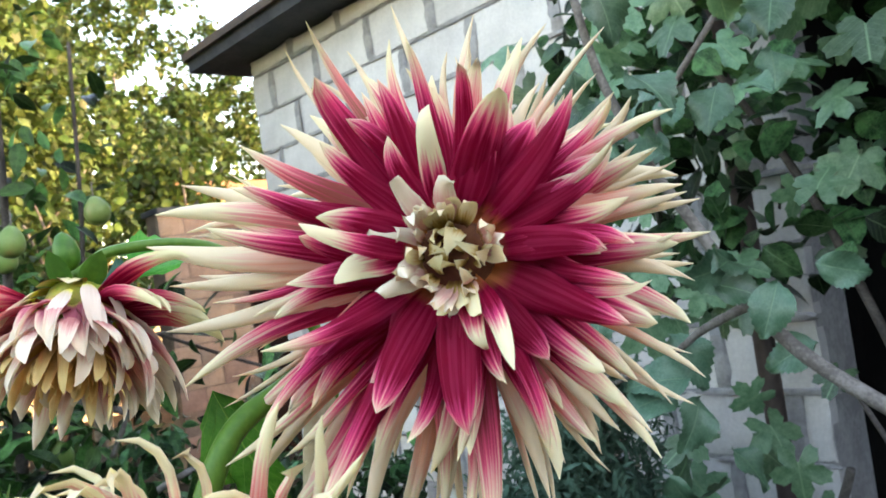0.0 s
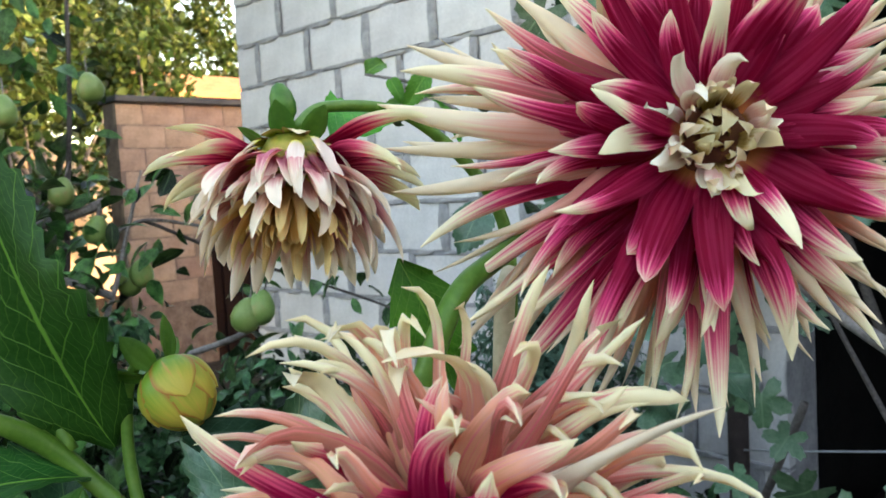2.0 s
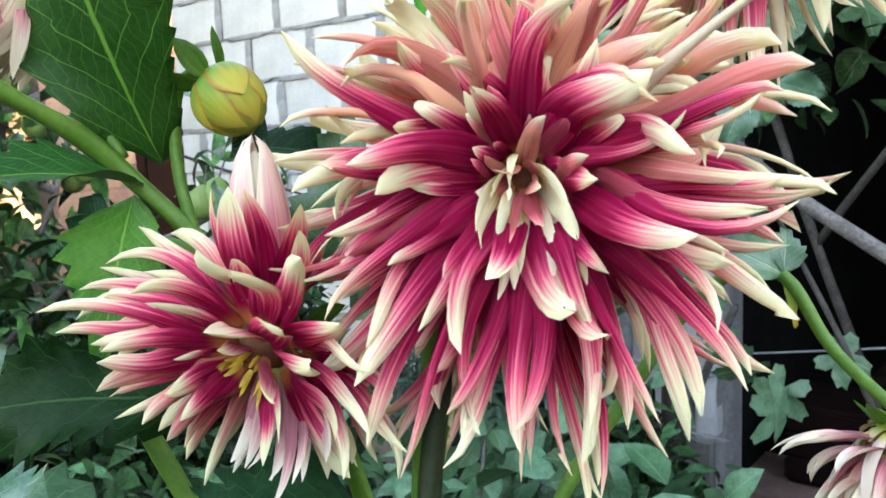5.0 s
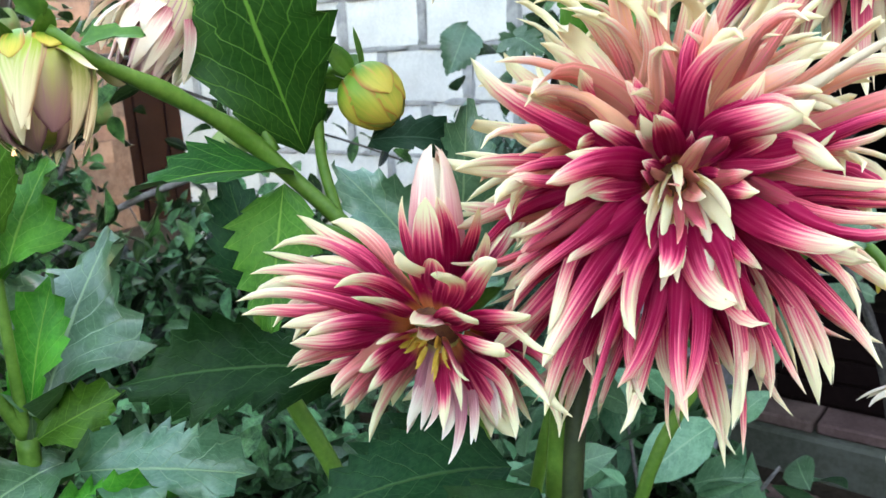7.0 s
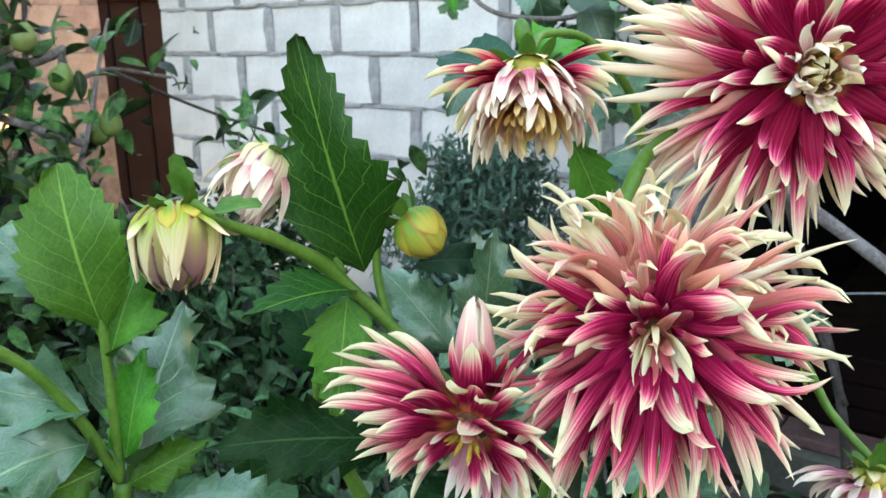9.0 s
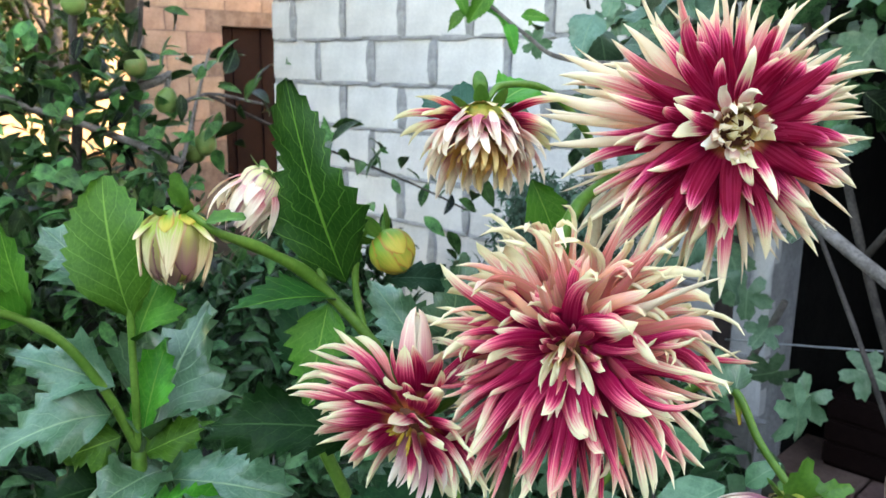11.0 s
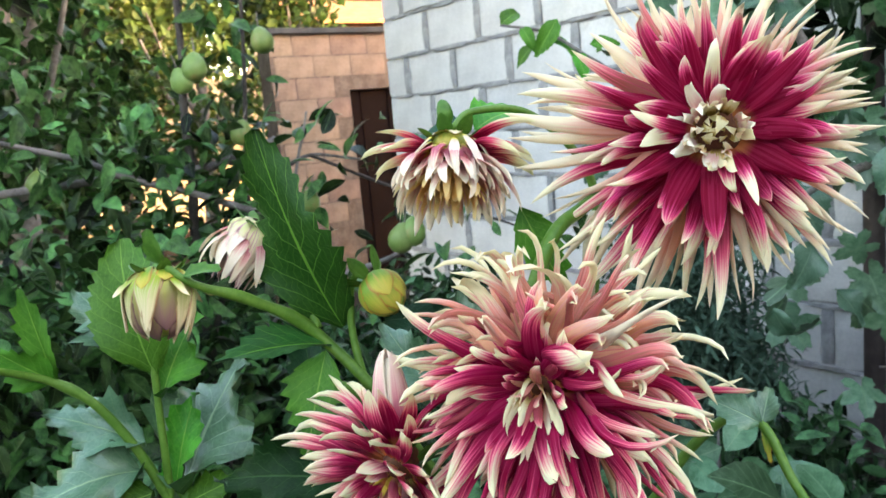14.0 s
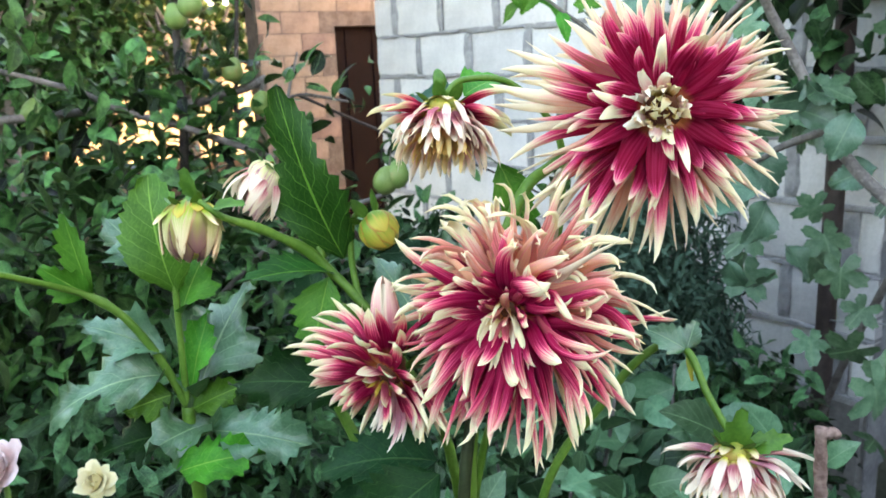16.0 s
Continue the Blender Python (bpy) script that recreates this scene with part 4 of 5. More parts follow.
def bloom_side():
    plant = dahlia((3.332, -2.062, GROUND), "dahlia stem with a half-spent magenta bloom drooping to one side")
    tube("stem", [(3.332, -2.062, GROUND), (3.318, -2.064, 0.7), (3.262, -2.085, 1.20), (3.222, -2.108, 1.345), (3.228, -2.117, 1.395), (3.253, -2.120, 1.418), (3.279, -2.120, 1.424), (3.306, -2.119, 1.416), (3.332, -2.117, 1.404)], 0.0055, 0.0024, STEM, plant, sides=12)
    head, turn = flower_head(plant, (3.3405, -2.1265, 1.399), (0.18, -0.82, -0.50), 0.0095, 0.010, 0.012)
    rng = random.Random(37)
    rosy = [PETAL_ROSE, PETAL_BACK]
    lax = dict(wave=0.10, curly=0.7, blunt=0.28, hook=0.6, soft=0.8, peach=0.12, sway=0.2)
    for k, (a0, long, n, first, last) in enumerate(((112, 0.064, 6, 150, 226), (103, 0.070, 8, 156, 238), (94, 0.070, 9, 158, 242), (84, 0.066, 8, 154, 236), (72, 0.056, 6, 150, 228), (58, 0.044, 4, 145, 222))):
        ring(head, turn, rng, n, a0, long, 0.0128, (0.010, -0.007 + 0.003 * k), -0.15, -0.2, 0.6, 1.9, pale=0.62 + 0.03 * k, span=(first, last), **lax, mats=rosy)
    loose = dict(wave=0.16, curly=0.9, blunt=0.25, hook=0.8, soft=0.6, sway=0.3)
    ring(head, turn, rng, 5, 96, 0.058, 0.0104, (0.011, -0.003), -0.2, -0.2, 0.6, 1.9, pale=0.72, span=(226, 262), sag=0.10, **loose, mats=rosy)
    ring(head, turn, rng, 4, 84, 0.046, 0.0104, (0.011, 0.0), -0.3, -0.2, 0.6, 1.8, pale=0.72, span=(290, 345), sag=0.35, **loose, mats=rosy)
    ring(head, turn, rng, 5, 72, 0.044, 0.0108, (0.010, 0.003), -0.3, 0.1, 0.6, 1.7, pale=0.66, span=(285, 360), sag=0.35, **loose, mats=rosy)
    ring(head, turn, rng, 6, 80, 0.042, 0.0108, (0.010, 0.003), -0.2, 0.6, 0.7, 1.4, pale=0.66, span=(0, 120), **loose, mats=rosy)
    ring(head, turn, rng, 6, 60, 0.036, 0.0110, (0.009, 0.006), -0.1, 1.2, 0.7, 1.1, pale=0.66, span=(-60, 120), **loose, mats=rosy)
    tuft, rise = flower_head(plant, (3.343, -2.129, 1.424), (0.05, -0.04, 1.0), 0.0085, 0.034, 0.012, TUFT, "closed upright bunch of striped petals")
    hugging(tuft, rise, 6, 0.0094, 0.038, 0.014, TUFT, reach=0.985, seed=31, twist=0.12)
    hugging(tuft, rise, 5, 0.0098, 0.037, 0.014, TUFT, lift=1.05, cover=0.95, reach=0.95, seed=32, start=0.4, twist=0.15)
    ring(tuft, rise, rng, 4, 24, 0.036, 0.0100, (0.0085, -0.010), -0.25, 0.5, 1.1, 0.4, pale=0.86, span=(180, 330), jit=1.0, sway=0.15, hook=0.4, soft=0.5, blunt=0.12, mats=[PETAL_ROSE, PETAL_ROSE])
    ring(tuft, rise, rng, 4, 46, 0.032, 0.0105, (0.0085, -0.012), -0.5, 1.4, 1.1, 0.4, pale=0.78, span=(230, 380), jit=1.2, sway=0.2, hook=0.6, soft=0.6, blunt=0.12, mats=[PETAL_ROSE, PETAL_ROSE])
    ring(head, turn, rng, 7, 38, 0.026, 0.0080, (0.007, 0.010), 0.0, 0.9, 0.8, 1.0, pale=0.66, start=10, blunt=0.15, hook=0.8, mats=rosy)
    ring(head, turn, rng, 16, 28, 0.010, 0.0024, (0.005, 0.010), 0.1, 0.8, 0.5, 0.2, pale=0.5, mats=[STAMEN, STAMEN], rows=6, jit=1.6, hook=0.8)
    ring(head, turn, rng, 11, 62, 0.040, 0.0062, (0.009, 0.003), -0.65, 0.0, 0.8, 0.8, pale=0.75, peach=0.1, span=(240, 320), mats=[FADED, FADED], hook=0.5)
    sepals(head, turn)
    return plant


def hanging_head(plant, neck, axis, seed, size=1.0, skirt=14, green=True, flare=None):
    """A fading head that hangs from its neck like a bell."""
    head, turn = flower_head(plant, neck, axis, 0.0115 * size, 0.010 * size, 0.011 * size, BUD)
    rng = random.Random(seed)
    s = size
    wild = dict(hook=0.7, soft=0.5, jit=1.1, high=-0.22)
    for first in (-38, 150):
        ring(head, turn, rng, 3, 96, 0.040 * s, 0.0104 * s, (0.009 * s, -0.001), -0.20, -0.1, 0.6, 1.4, pale=0.60, span=(first, first + 68), sag=0.12, mats=[flare or PETAL_ROSE] * 2, hook=0.5, soft=0.5)
        ring(head, turn, rng, skirt // 3, 82, 0.037 * s, 0.0108 * s, (0.009 * s, 0.001), -0.20, -0.1, 0.6, 1.3, pale=0.60, span=(first - 15, first + 85), sag=0.35, mats=[flare or PETAL_ROSE] * 2, **wild)
    ring(head, turn, rng, 15, 50, 0.036 * s, 0.0082 * s, (0.0125 * s, 0.002 * s), -0.15, -0.1, 0.6, 1.3, pale=0.62, blunt=0.3, mats=[BELL, BELL], start=8, sag=0.9, **wild)
    ring(head, turn, rng, 15, 44, 0.034 * s, 0.0080 * s, (0.0120 * s, 0.004 * s), -0.15, 0.0, 0.7, 1.2, pale=0.66, blunt=0.3, mats=[BELL, BELL], start=3, sag=0.8, **wild)
    for k, (a0, long, n, mat) in enumerate(((54, 0.029, 16, BELL), (48, 0.026, 16, BELL), (42, 0.022, 15, OCHRE), (32, 0.018, 12, OCHRE), (18, 0.014, 8, OCHRE))):
        ring(head, turn, rng, n + 3, a0, long * s, (0.0062 - 0.0005 * k) * s, ((0.012 - 0.0021 * k) * s, (0.009 + 0.0022 * k) * s), -0.35, -0.4, 0.7, 0.9, pale=0.62 + 0.07 * k, peach=0.5, mats=[mat, mat], start=9 * k, sag=0.15, hook=0.9, jit=1.5, blunt=0.3)
    ring(head, turn, rng, 7, 46, 0.031 * s, 0.0068 * s, (0.0140 * s, 0.000 * s), -0.10, 0.1, 0.4, 0.9, pale=0.30, start=26, sag=1.1, mats=[COLLAR, COLLAR], blunt=0.3, hook=0.6, high=-0.1)
    ring(head, turn, rng, 6, 56, 0.026 * s, 0.0066 * s, (0.0135 * s, -0.003 * s), -0.10, 0.1, 0.4, 0.8, pale=0.34, start=6, sag=1.2, mats=[COLLAR, COLLAR], blunt=0.3, hook=0.6)
    ring(head, turn, rng, 7, 94, 0.012 * s, 0.0080 * s, (0.007 * s, -0.006 * s), -0.5, 0.5, 0.6, 0.3, start=3, sag=0.6, mats=[BUD_CREAM, BUD_CREAM], blunt=0.2, rows=8)
    if green:
        sepals(head, turn, 7, 115, 0.014 * s, 0.009 * s, (0.007 * s, -0.005 * s), 0.3, seed)
    return head, turn


def bloom_bell():
    plant = dahlia((3.318, -2.048, GROUND), "dahlia stem with a fading bell-shaped bloom hanging from a bent neck")
    tube("stem", [(3.318, -2.048, GROUND), (3.32, -2.05, 0.8), (3.326, -2.055, 1.25), (3.360, -2.01, 1.43), (3.362, -1.994, 1.50), (3.355, -1.993, 1.54), (3.341, -2.020, 1.572), (3.335, -2.055, 1.576), (3.338, -2.072, 1.568)], 0.0036, 0.0018, STEM, plant, sides=12)
    hanging_head(plant, (3.335, -2.071, 1.557), (0.32, -0.36, -0.87), 51, 1.0, 14)
    leaf(plant, (3.318, -2.056, 1.556), (3.258, -2.036, 1.561), 0.034, (0.55, -0.6, 0.5), LEAF_BLUE, seed=3, teeth=7, tooth=0.04, arch=0.35, fold=0.2)
    leaf(plant, (3.330, -2.050, 1.566), (3.322, -2.010, 1.577), 0.030, (0.5, -0.6, 0.6), seed=4, teeth=7, tooth=0.08, arch=0.7)
    leaf(plant, (3.337, -2.028, 1.520), (3.352, -2.012, 1.470), 0.026, (0.6, -0.7, 0.3), seed=5, teeth=5, arch=0.5)
    under(link_mesh("bud", dome_mesh("bud", 0.0044, 0.008, 0.006, frame_of((-0.2, -0.1, 1))), SEPAL), plant).location = Vector((3.333, -2.072, 1.576))
    return plant


def side_bud(plant, place, axis, radius, long, mat=BUD, seed=1, scale=BUD_SCALE):
    """A closed round bud in its bracts."""
    turn = frame_of(axis)
    bud = link_mesh("bud", dome_mesh("bud", radius, long, radius * 0.9, turn, 9), mat, plant)
    bud.location = Vector(place) - whole_place(plant)
    hugging(bud, turn, 6, radius, long, radius * 0.9, scale, seed=seed)
    hugging(bud, turn, 4, radius, long, radius * 0.9, scale, lift=1.08, cover=0.75, reach=0.72, seed=seed + 1, start=0.4)
    sepals(bud, turn, 5, 120, radius * 1.3, radius * 0.7, (radius * 0.4, -radius * 0.8), 0.5, seed)
    return bud


def branching_stem():
    plant = dahlia((3.300, -2.036, GROUND), "branching dahlia stem with round buds, serrated leaves and a faded bloom")
    tube("stem", [(3.300, -2.036, GROUND), (3.302, -2.038, 0.8), (3.308, -2.050, 1.25), (3.290, -2.088, 1.385), (3.253, -2.122, 1.452), (3.248, -2.158, 1.480), (3.249, -2.190, 1.496), (3.243, -2.203, 1.508)], 0.0052, 0.0019, STEM, plant, sides=12, knots=(0.62, 0.75))
    tube("stalk", [(3.272, -2.104, 1.418), (3.262, -2.104, 1.45), (3.2615, -2.102, 1.476), (3.265, -2.098, 1.487), (3.272, -2.096, 1.486)], 0.0026, 0.0019, STEM, plant)
    side_bud(plant, (3.2825, -2.093, 1.477), (0.62, 0.20, -0.62), 0.0132, 0.0155, seed=5)
    leaf(plant, (3.2545, -2.106, 1.454), (3.2588, -2.1491, 1.5759), 0.058, (0.55, -0.80, -0.05), LEAF_DEEP, seed=7, teeth=13, arch=0.5, fold=0.16, tooth=0.12, wave=0.12, belly=0.46, waist=0.42, lobes=0.12, label="large serrated dark green leaf standing upright")
    leaf(plant, (3.258, -2.116, 1.446), (3.254, -2.188, 1.452), 0.030, (0.3, -0.4, 0.9), LEAF_DEEP, seed=8, teeth=8, arch=0.5)
    leaf(plant, (3.252, -2.118, 1.442), (3.262, -2.140, 1.385), 0.036, (0.6, -0.7, 0.2), seed=9, teeth=8, arch=0.3)
    tube("stalk", [(3.252, -2.121, 1.456), (3.243, -2.128, 1.48), (3.236, -2.135, 1.512), (3.230, -2.143, 1.523)], 0.0028, 0.0020, STEM, plant)
    tassel, turn = flower_head(plant, (3.230, -2.146, 1.517), (-0.30, -0.46, -0.82), 0.0100, 0.030, 0.007, BUD_PINK)
    rng = random.Random(61)
    hugging(tassel, turn, 9, 0.0130, 0.036, 0.008, BUD_PINK, reach=0.88, seed=3, flare=0.15, twist=0.3)
    hugging(tassel, turn, 8, 0.0135, 0.037, 0.008, BUD_PINK, lift=1.06, cover=0.75, reach=0.84, seed=4, start=0.5, flare=0.3, twist=0.4)
    ring(tassel, turn, rng, 12, 44, 0.036, 0.0072, (0.0085, -0.001), -0.85, 0.1, 0.8, 0.9, pale=0.45, mats=[BELL, BELL], jit=1.3, sway=0.3, hook=0.4, sag=0.1, soft=0.5)
    ring(tassel, turn, rng, 8, 48, 0.031, 0.0070, (0.0085, -0.003), -0.95, 0.1, 0.8, 0.9, pale=0.40, mats=[WHITE, BELL], jit=1.3, sway=0.3, hook=0.4, start=20, soft=0.5)
    sepals(tassel, turn, 5, 105, 0.012, 0.008, (0.006, -0.006), 0.6, 15)
    bell, turn = flower_head(plant, (3.232, -2.2055, 1.4915), (0.14, -0.12, -0.97), 0.0170, 0.024, 0.012, BUD)
    rng = random.Random(71)
    hugging(bell, turn, 8, 0.0180, 0.025, 0.015, BUD_BROWN, reach=0.93, seed=5)
    hugging(bell, turn, 9, 0.0184, 0.027, 0.015, BUD_CREAM, lift=1.04, cover=0.72, reach=0.86, seed=6, start=0.5, twist=0.8)
    hugging(bell, turn, 7, 0.0186, 0.029, 0.015, BUD_CREAM, lift=1.09, cover=0.55, reach=0.84, seed=7, start=0.2, flare=0.14, twist=0.95)
    hugging(bell, turn, 6, 0.0186, 0.026, 0.0155, BUD_SCALE, lift=1.10, cover=0.6, reach=0.40, seed=8, start=0.7, twist=0.3)
    ring(bell, turn, rng, 4, 80, 0.022, 0.0070, (0.012, -0.010), -0.9, 0.9, 0.9, 0.3, pale=0.2, mats=[BUD_CREAM, BUD_CREAM], jit=1.6, sway=0.2)
    sepals(bell, turn, 6, 100, 0.013, 0.008, (0.008, -0.013), 0.9, 8)
    leaf(plant, (3.244, -2.205, 1.510), (3.247, -2.212, 1.530), 0.012, (0.6, -0.7, 0.2), seed=12, teeth=3, front=SEPAL, under_mat=SEPAL)
    leaf(plant, (3.248, -2.196, 1.502), (3.262, -2.180, 1.506), 0.011, (0.3, -0.5, 0.8), seed=13, teeth=3, front=SEPAL, under_mat=SEPAL)
    leaf(plant, (3.275, -2.112, 1.362), (3.198, -2.184, 1.368), 0.044, (0.45, -0.55, 0.65), LEAF_SHADED, seed=14, teeth=11, arch=0.8, fold=0.12, wave=0.25)
    leaf(plant, (3.222, -2.110, 1.386), (3.200, -2.108, 1.440), 0.036, (0.6, -0.7, 0.2), LEAF_SHADED, seed=16, teeth=7, arch=0.5)
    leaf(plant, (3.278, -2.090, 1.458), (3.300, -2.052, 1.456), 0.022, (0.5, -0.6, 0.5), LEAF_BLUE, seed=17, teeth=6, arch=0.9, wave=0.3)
    leaf(plant, (3.31, -2.08, 1.33), (3.30, -2.15, 1.28), 0.060, (0.5, -0.6, 0.6), LEAF_SHADED, seed=15, teeth=9, arch=0.5)
    return plant


def left_stem():
    plant = dahlia((3.125, -2.17, GROUND), "forked dahlia stem with a closed bud and large serrated leaves")
    fork = (3.127, -2.190, 1.322)
    tube("stem", [(3.125, -2.17, GROUND), (3.13, -2.18, 0.8), (3.128, -2.190, 1.25), fork], 0.0065, 0.0052, STEM, plant, sides=12)
    tube("branch", [fork, (3.120, -2.205, 1.365), (3.113, -2.225, 1.402), (3.108, -2.246, 1.423), (3.112, -2.270, 1.437), (3.14, -2.315, 1.462), (3.15, -2.34, 1.470)], 0.0036, 0.0021, STEM, plant, sides=12, knots=(0.45,))
    tube("branch", [fork, (3.128, -2.190, 1.36), (3.126, -2.188, 1.42), (3.126, -2.186, 1.425)], 0.0030, 0.0024, STEM, plant)
    leaf(plant, (3.126, -2.187, 1.415), (3.120, -2.203, 1.512), 0.060, (0.62, -0.70, 0.35), seed=21, teeth=12, tooth=0.07, arch=0.75, fold=0.18, belly=0.52)
    leaf(plant, (3.126, -2.186, 1.40), (3.115, -2.150, 1.452), 0.040, (0.55, -0.60, 0.55), LEAF, seed=22, teeth=8, arch=0.5, wave=0.30, lobes=0.16)
    leaf(plant, (3.132, -2.184, 1.33), (3.097, -2.1135, 1.402), 0.070, (0.45, -0.60, 0.5), LEAF_GREY, seed=23, teeth=9, arch=0.4, wave=0.30, lobes=0.16, fold=0.25)
    leaf(plant, (3.122, -2.205, 1.352), (3.118, -2.298, 1.362), 0.046, (0.4, -0.5, 0.75), LEAF_GREY, seed=24, teeth=9, arch=1.3, wave=0.30, lobes=0.16, fold=0.2)
    leaf(plant, (3.120, -2.200, 1.37), (3.085, -2.255, 1.40), 0.040, (0.4, -0.5, 0.75), LEAF_GREY, seed=25, teeth=8, arch=0.6, wave=0.30, lobes=0.16)
    leaf(plant, (3.125, -2.200, 1.335), (3.11, -2.235, 1.325), 0.035, (0.5, -0.6, 0.4), seed=26, teeth=7, arch=0.4, wave=0.30, lobes=0.16)
    leaf(plant, (3.130, -2.187, 1.32), (3.160, -2.150, 1.34), 0.028, (0.5, -0.6, 0.5), seed=27, teeth=7, arch=0.4, wave=0.30, lobes=0.16)
    leaf(plant, (3.130, -2.176, 1.303), (3.150, -2.232, 1.306), 0.046, (0.5, -0.5, 0.8), LEAF_GREY, seed=28, teeth=9, arch=0.6, wave=0.30, lobes=0.16)
    leaf(plant, (3.150, -2.178, 1.305), (3.220, -2.124, 1.300), 0.048, (0.5, -0.5, 0.8), LEAF_GREY, seed=29, teeth=9, arch=0.6, wave=0.30, lobes=0.16)
    leaf(plant, (3.104, -2.190, 1.430), (3.070, -2.222, 1.482), 0.044, (0.5, -0.5, 0.75), LEAF_GREY, seed=32, teeth=8, arch=0.9, wave=0.35, lobes=0.16)
    leaf(plant, (3.128, -2.186, 1.335), (3.122, -2.160, 1.395), 0.030, (0.5, -0.6, 0.4), LEAF, seed=33, teeth=7, arch=0.4, wave=0.30, lobes=0.16)
    leaf(plant, (3.15, -2.21, 1.28), (3.20, -2.16, 1.300), 0.040, (0.5, -0.5, 0.8), LEAF, seed=34, teeth=8, arch=0.6, wave=0.30, lobes=0.16)
    leaf(plant, (3.122, -2.205, 1.30), (3.108, -2.262, 1.300), 0.040, (0.5, -0.5, 0.8), LEAF_SHADED, seed=35, teeth=8, arch=0.8, wave=0.30, lobes=0.16)
    leaf(plant, (3.108, -2.247, 1.425), (3.098, -2.248, 1.49), 0.026, (0.6, -0.7, 0.2), seed=30, teeth=6, arch=0.1, label="young leaf still folded round a bud")
    leaf(plant, (3.108, -2.247, 1.425), (3.095, -2.275, 1.452), 0.030, (0.6, -0.7, 0.2), seed=31, teeth=6, arch=0.2)
    side_bud(plant, (3.150, -2.327, 1.450), (0, -0.2, -1), 0.011, 0.012, SEPAL, 9, SEPAL)
    return plant


def right_stem():
    plant = dahlia((3.340, -2.045, GROUND), "arching dahlia stem with a faded pale bloom hanging low")
    tube("stem", [(3.340, -2.045, GROUND), (3.342, -2.046, 0.9), (3.365, -2.03, 1.25), (3.40, -1.99, 1.36), (3.430, -1.968, 1.402), (3.450, -1.970, 1.400), (3.467, -1.972, 1.376), (3.493, -1.981, 1.357)], 0.0036, 0.0022, STEM, plant, sides=12)
    hanging_head(plant, (3.494, -1.982, 1.350), (0.15, -0.25, -0.95), 81, 0.92, 16, flare=FADED)
    leaf(plant, (3.492, -1.983, 1.352), (3.500, -1.986, 1.382), 0.018, (0.6, -0.7, 0.2), seed=41, teeth=4, front=SEPAL, under_mat=SEPAL)
    leaf(plant, (3.496, -1.978, 1.352), (3.516, -1.958, 1.362), 0.014, (0.4, -0.5, 0.7), seed=42, teeth=4, front=SEPAL, under_mat=SEPAL)
    leaf(plant, (3.449, -1.971, 1.402), (3.428, -1.985, 1.415), 0.020, (0.5, -0.6, 0.6), LEAF_GREY, seed=43, teeth=5)
    leaf(plant, (3.449, -1.971, 1.402), (3.446, -1.958, 1.418), 0.014, (0.5, -0.6, 0.6), LEAF_GREY, seed=44, teeth=5)
    leaf(plant, (3.449, -1.971, 1.400), (3.455, -1.972, 1.382), 0.004, (0.5, -0.6, 0.6), BUD_SCALE, BUD_SCALE, seed=45, teeth=3)
    return plant


bloom_open()
bloom_full()
bloom_side()
bloom_bell()
branching_stem()
left_stem()
right_stem()

def low_leaves():
    plant = dahlia((3.37, -2.12, GROUND), "leafy lower dahlia shoots, many toothed leaves darkened to look shaded")
    tube("stem", [(3.37, -2.12, GROUND), (3.365, -2.12, 0.7), (3.36, -2.12, 1.2), (3.34, -2.13, 1.30)], 0.006, 0.003, STEM_DARK, plant)
    for i, (foot, tip) in enumerate((((3.272, -2.050, 1.392), (3.226, -2.062, 1.442)), ((3.292, -2.050, 1.405), (3.304, -2.055, 1.470)), ((3.262, -2.000, 1.390), (3.246, -1.990, 1.452)), ((3.270, -2.02, 1.380), (3.315, -2.02, 1.418)))):
        leaf(plant, foot, tip, 0.034, (0.55, -0.60, 0.55), LEAF_GREY, seed=440 + i, teeth=8, arch=0.6, fold=0.2, wave=0.25, lobes=0.12)
    rng = random.Random(5)
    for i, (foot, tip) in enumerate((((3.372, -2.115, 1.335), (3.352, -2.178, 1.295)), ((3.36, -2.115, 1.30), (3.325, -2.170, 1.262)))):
        leaf(plant, foot, tip, 0.046, (0.55, -0.60, 0.55), LEAF_SHADED, seed=460 + i, teeth=9, arch=0.7, fold=0.3)
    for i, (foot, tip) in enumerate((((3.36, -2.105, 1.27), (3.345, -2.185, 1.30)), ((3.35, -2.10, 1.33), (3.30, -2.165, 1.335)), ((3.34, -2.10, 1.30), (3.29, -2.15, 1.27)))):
        leaf(plant, foot, tip, 0.048, (0.3, -0.35, 0.85), LEAF_SHADED, seed=480 + i, teeth=9, arch=0.9, fold=0.25)
    for i in range(26):
        a = rng.uniform(0, 2 * math.pi)
        z = rng.uniform(0.95, 1.33)
        r = rng.uniform(0.10, 0.17)
        foot = Vector((3.36 + 0.02 * math.cos(a), -2.10 + 0.02 * math.sin(a), z))
        if r * math.cos(a) * 0.6 - r * math.sin(a) * 0.8 > 0.03:
            continue
        tip = foot + Vector((r * math.cos(a), r * math.sin(a), rng.uniform(-0.07, 0.04)))
        wide, mat = rng.uniform(0.05, 0.075), LEAF_SHADED if rng.random() < 0.6 else LEAF_GREY
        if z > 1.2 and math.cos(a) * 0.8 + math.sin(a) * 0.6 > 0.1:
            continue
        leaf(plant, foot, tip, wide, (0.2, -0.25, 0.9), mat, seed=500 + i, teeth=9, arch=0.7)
    return plant


low_leaves()

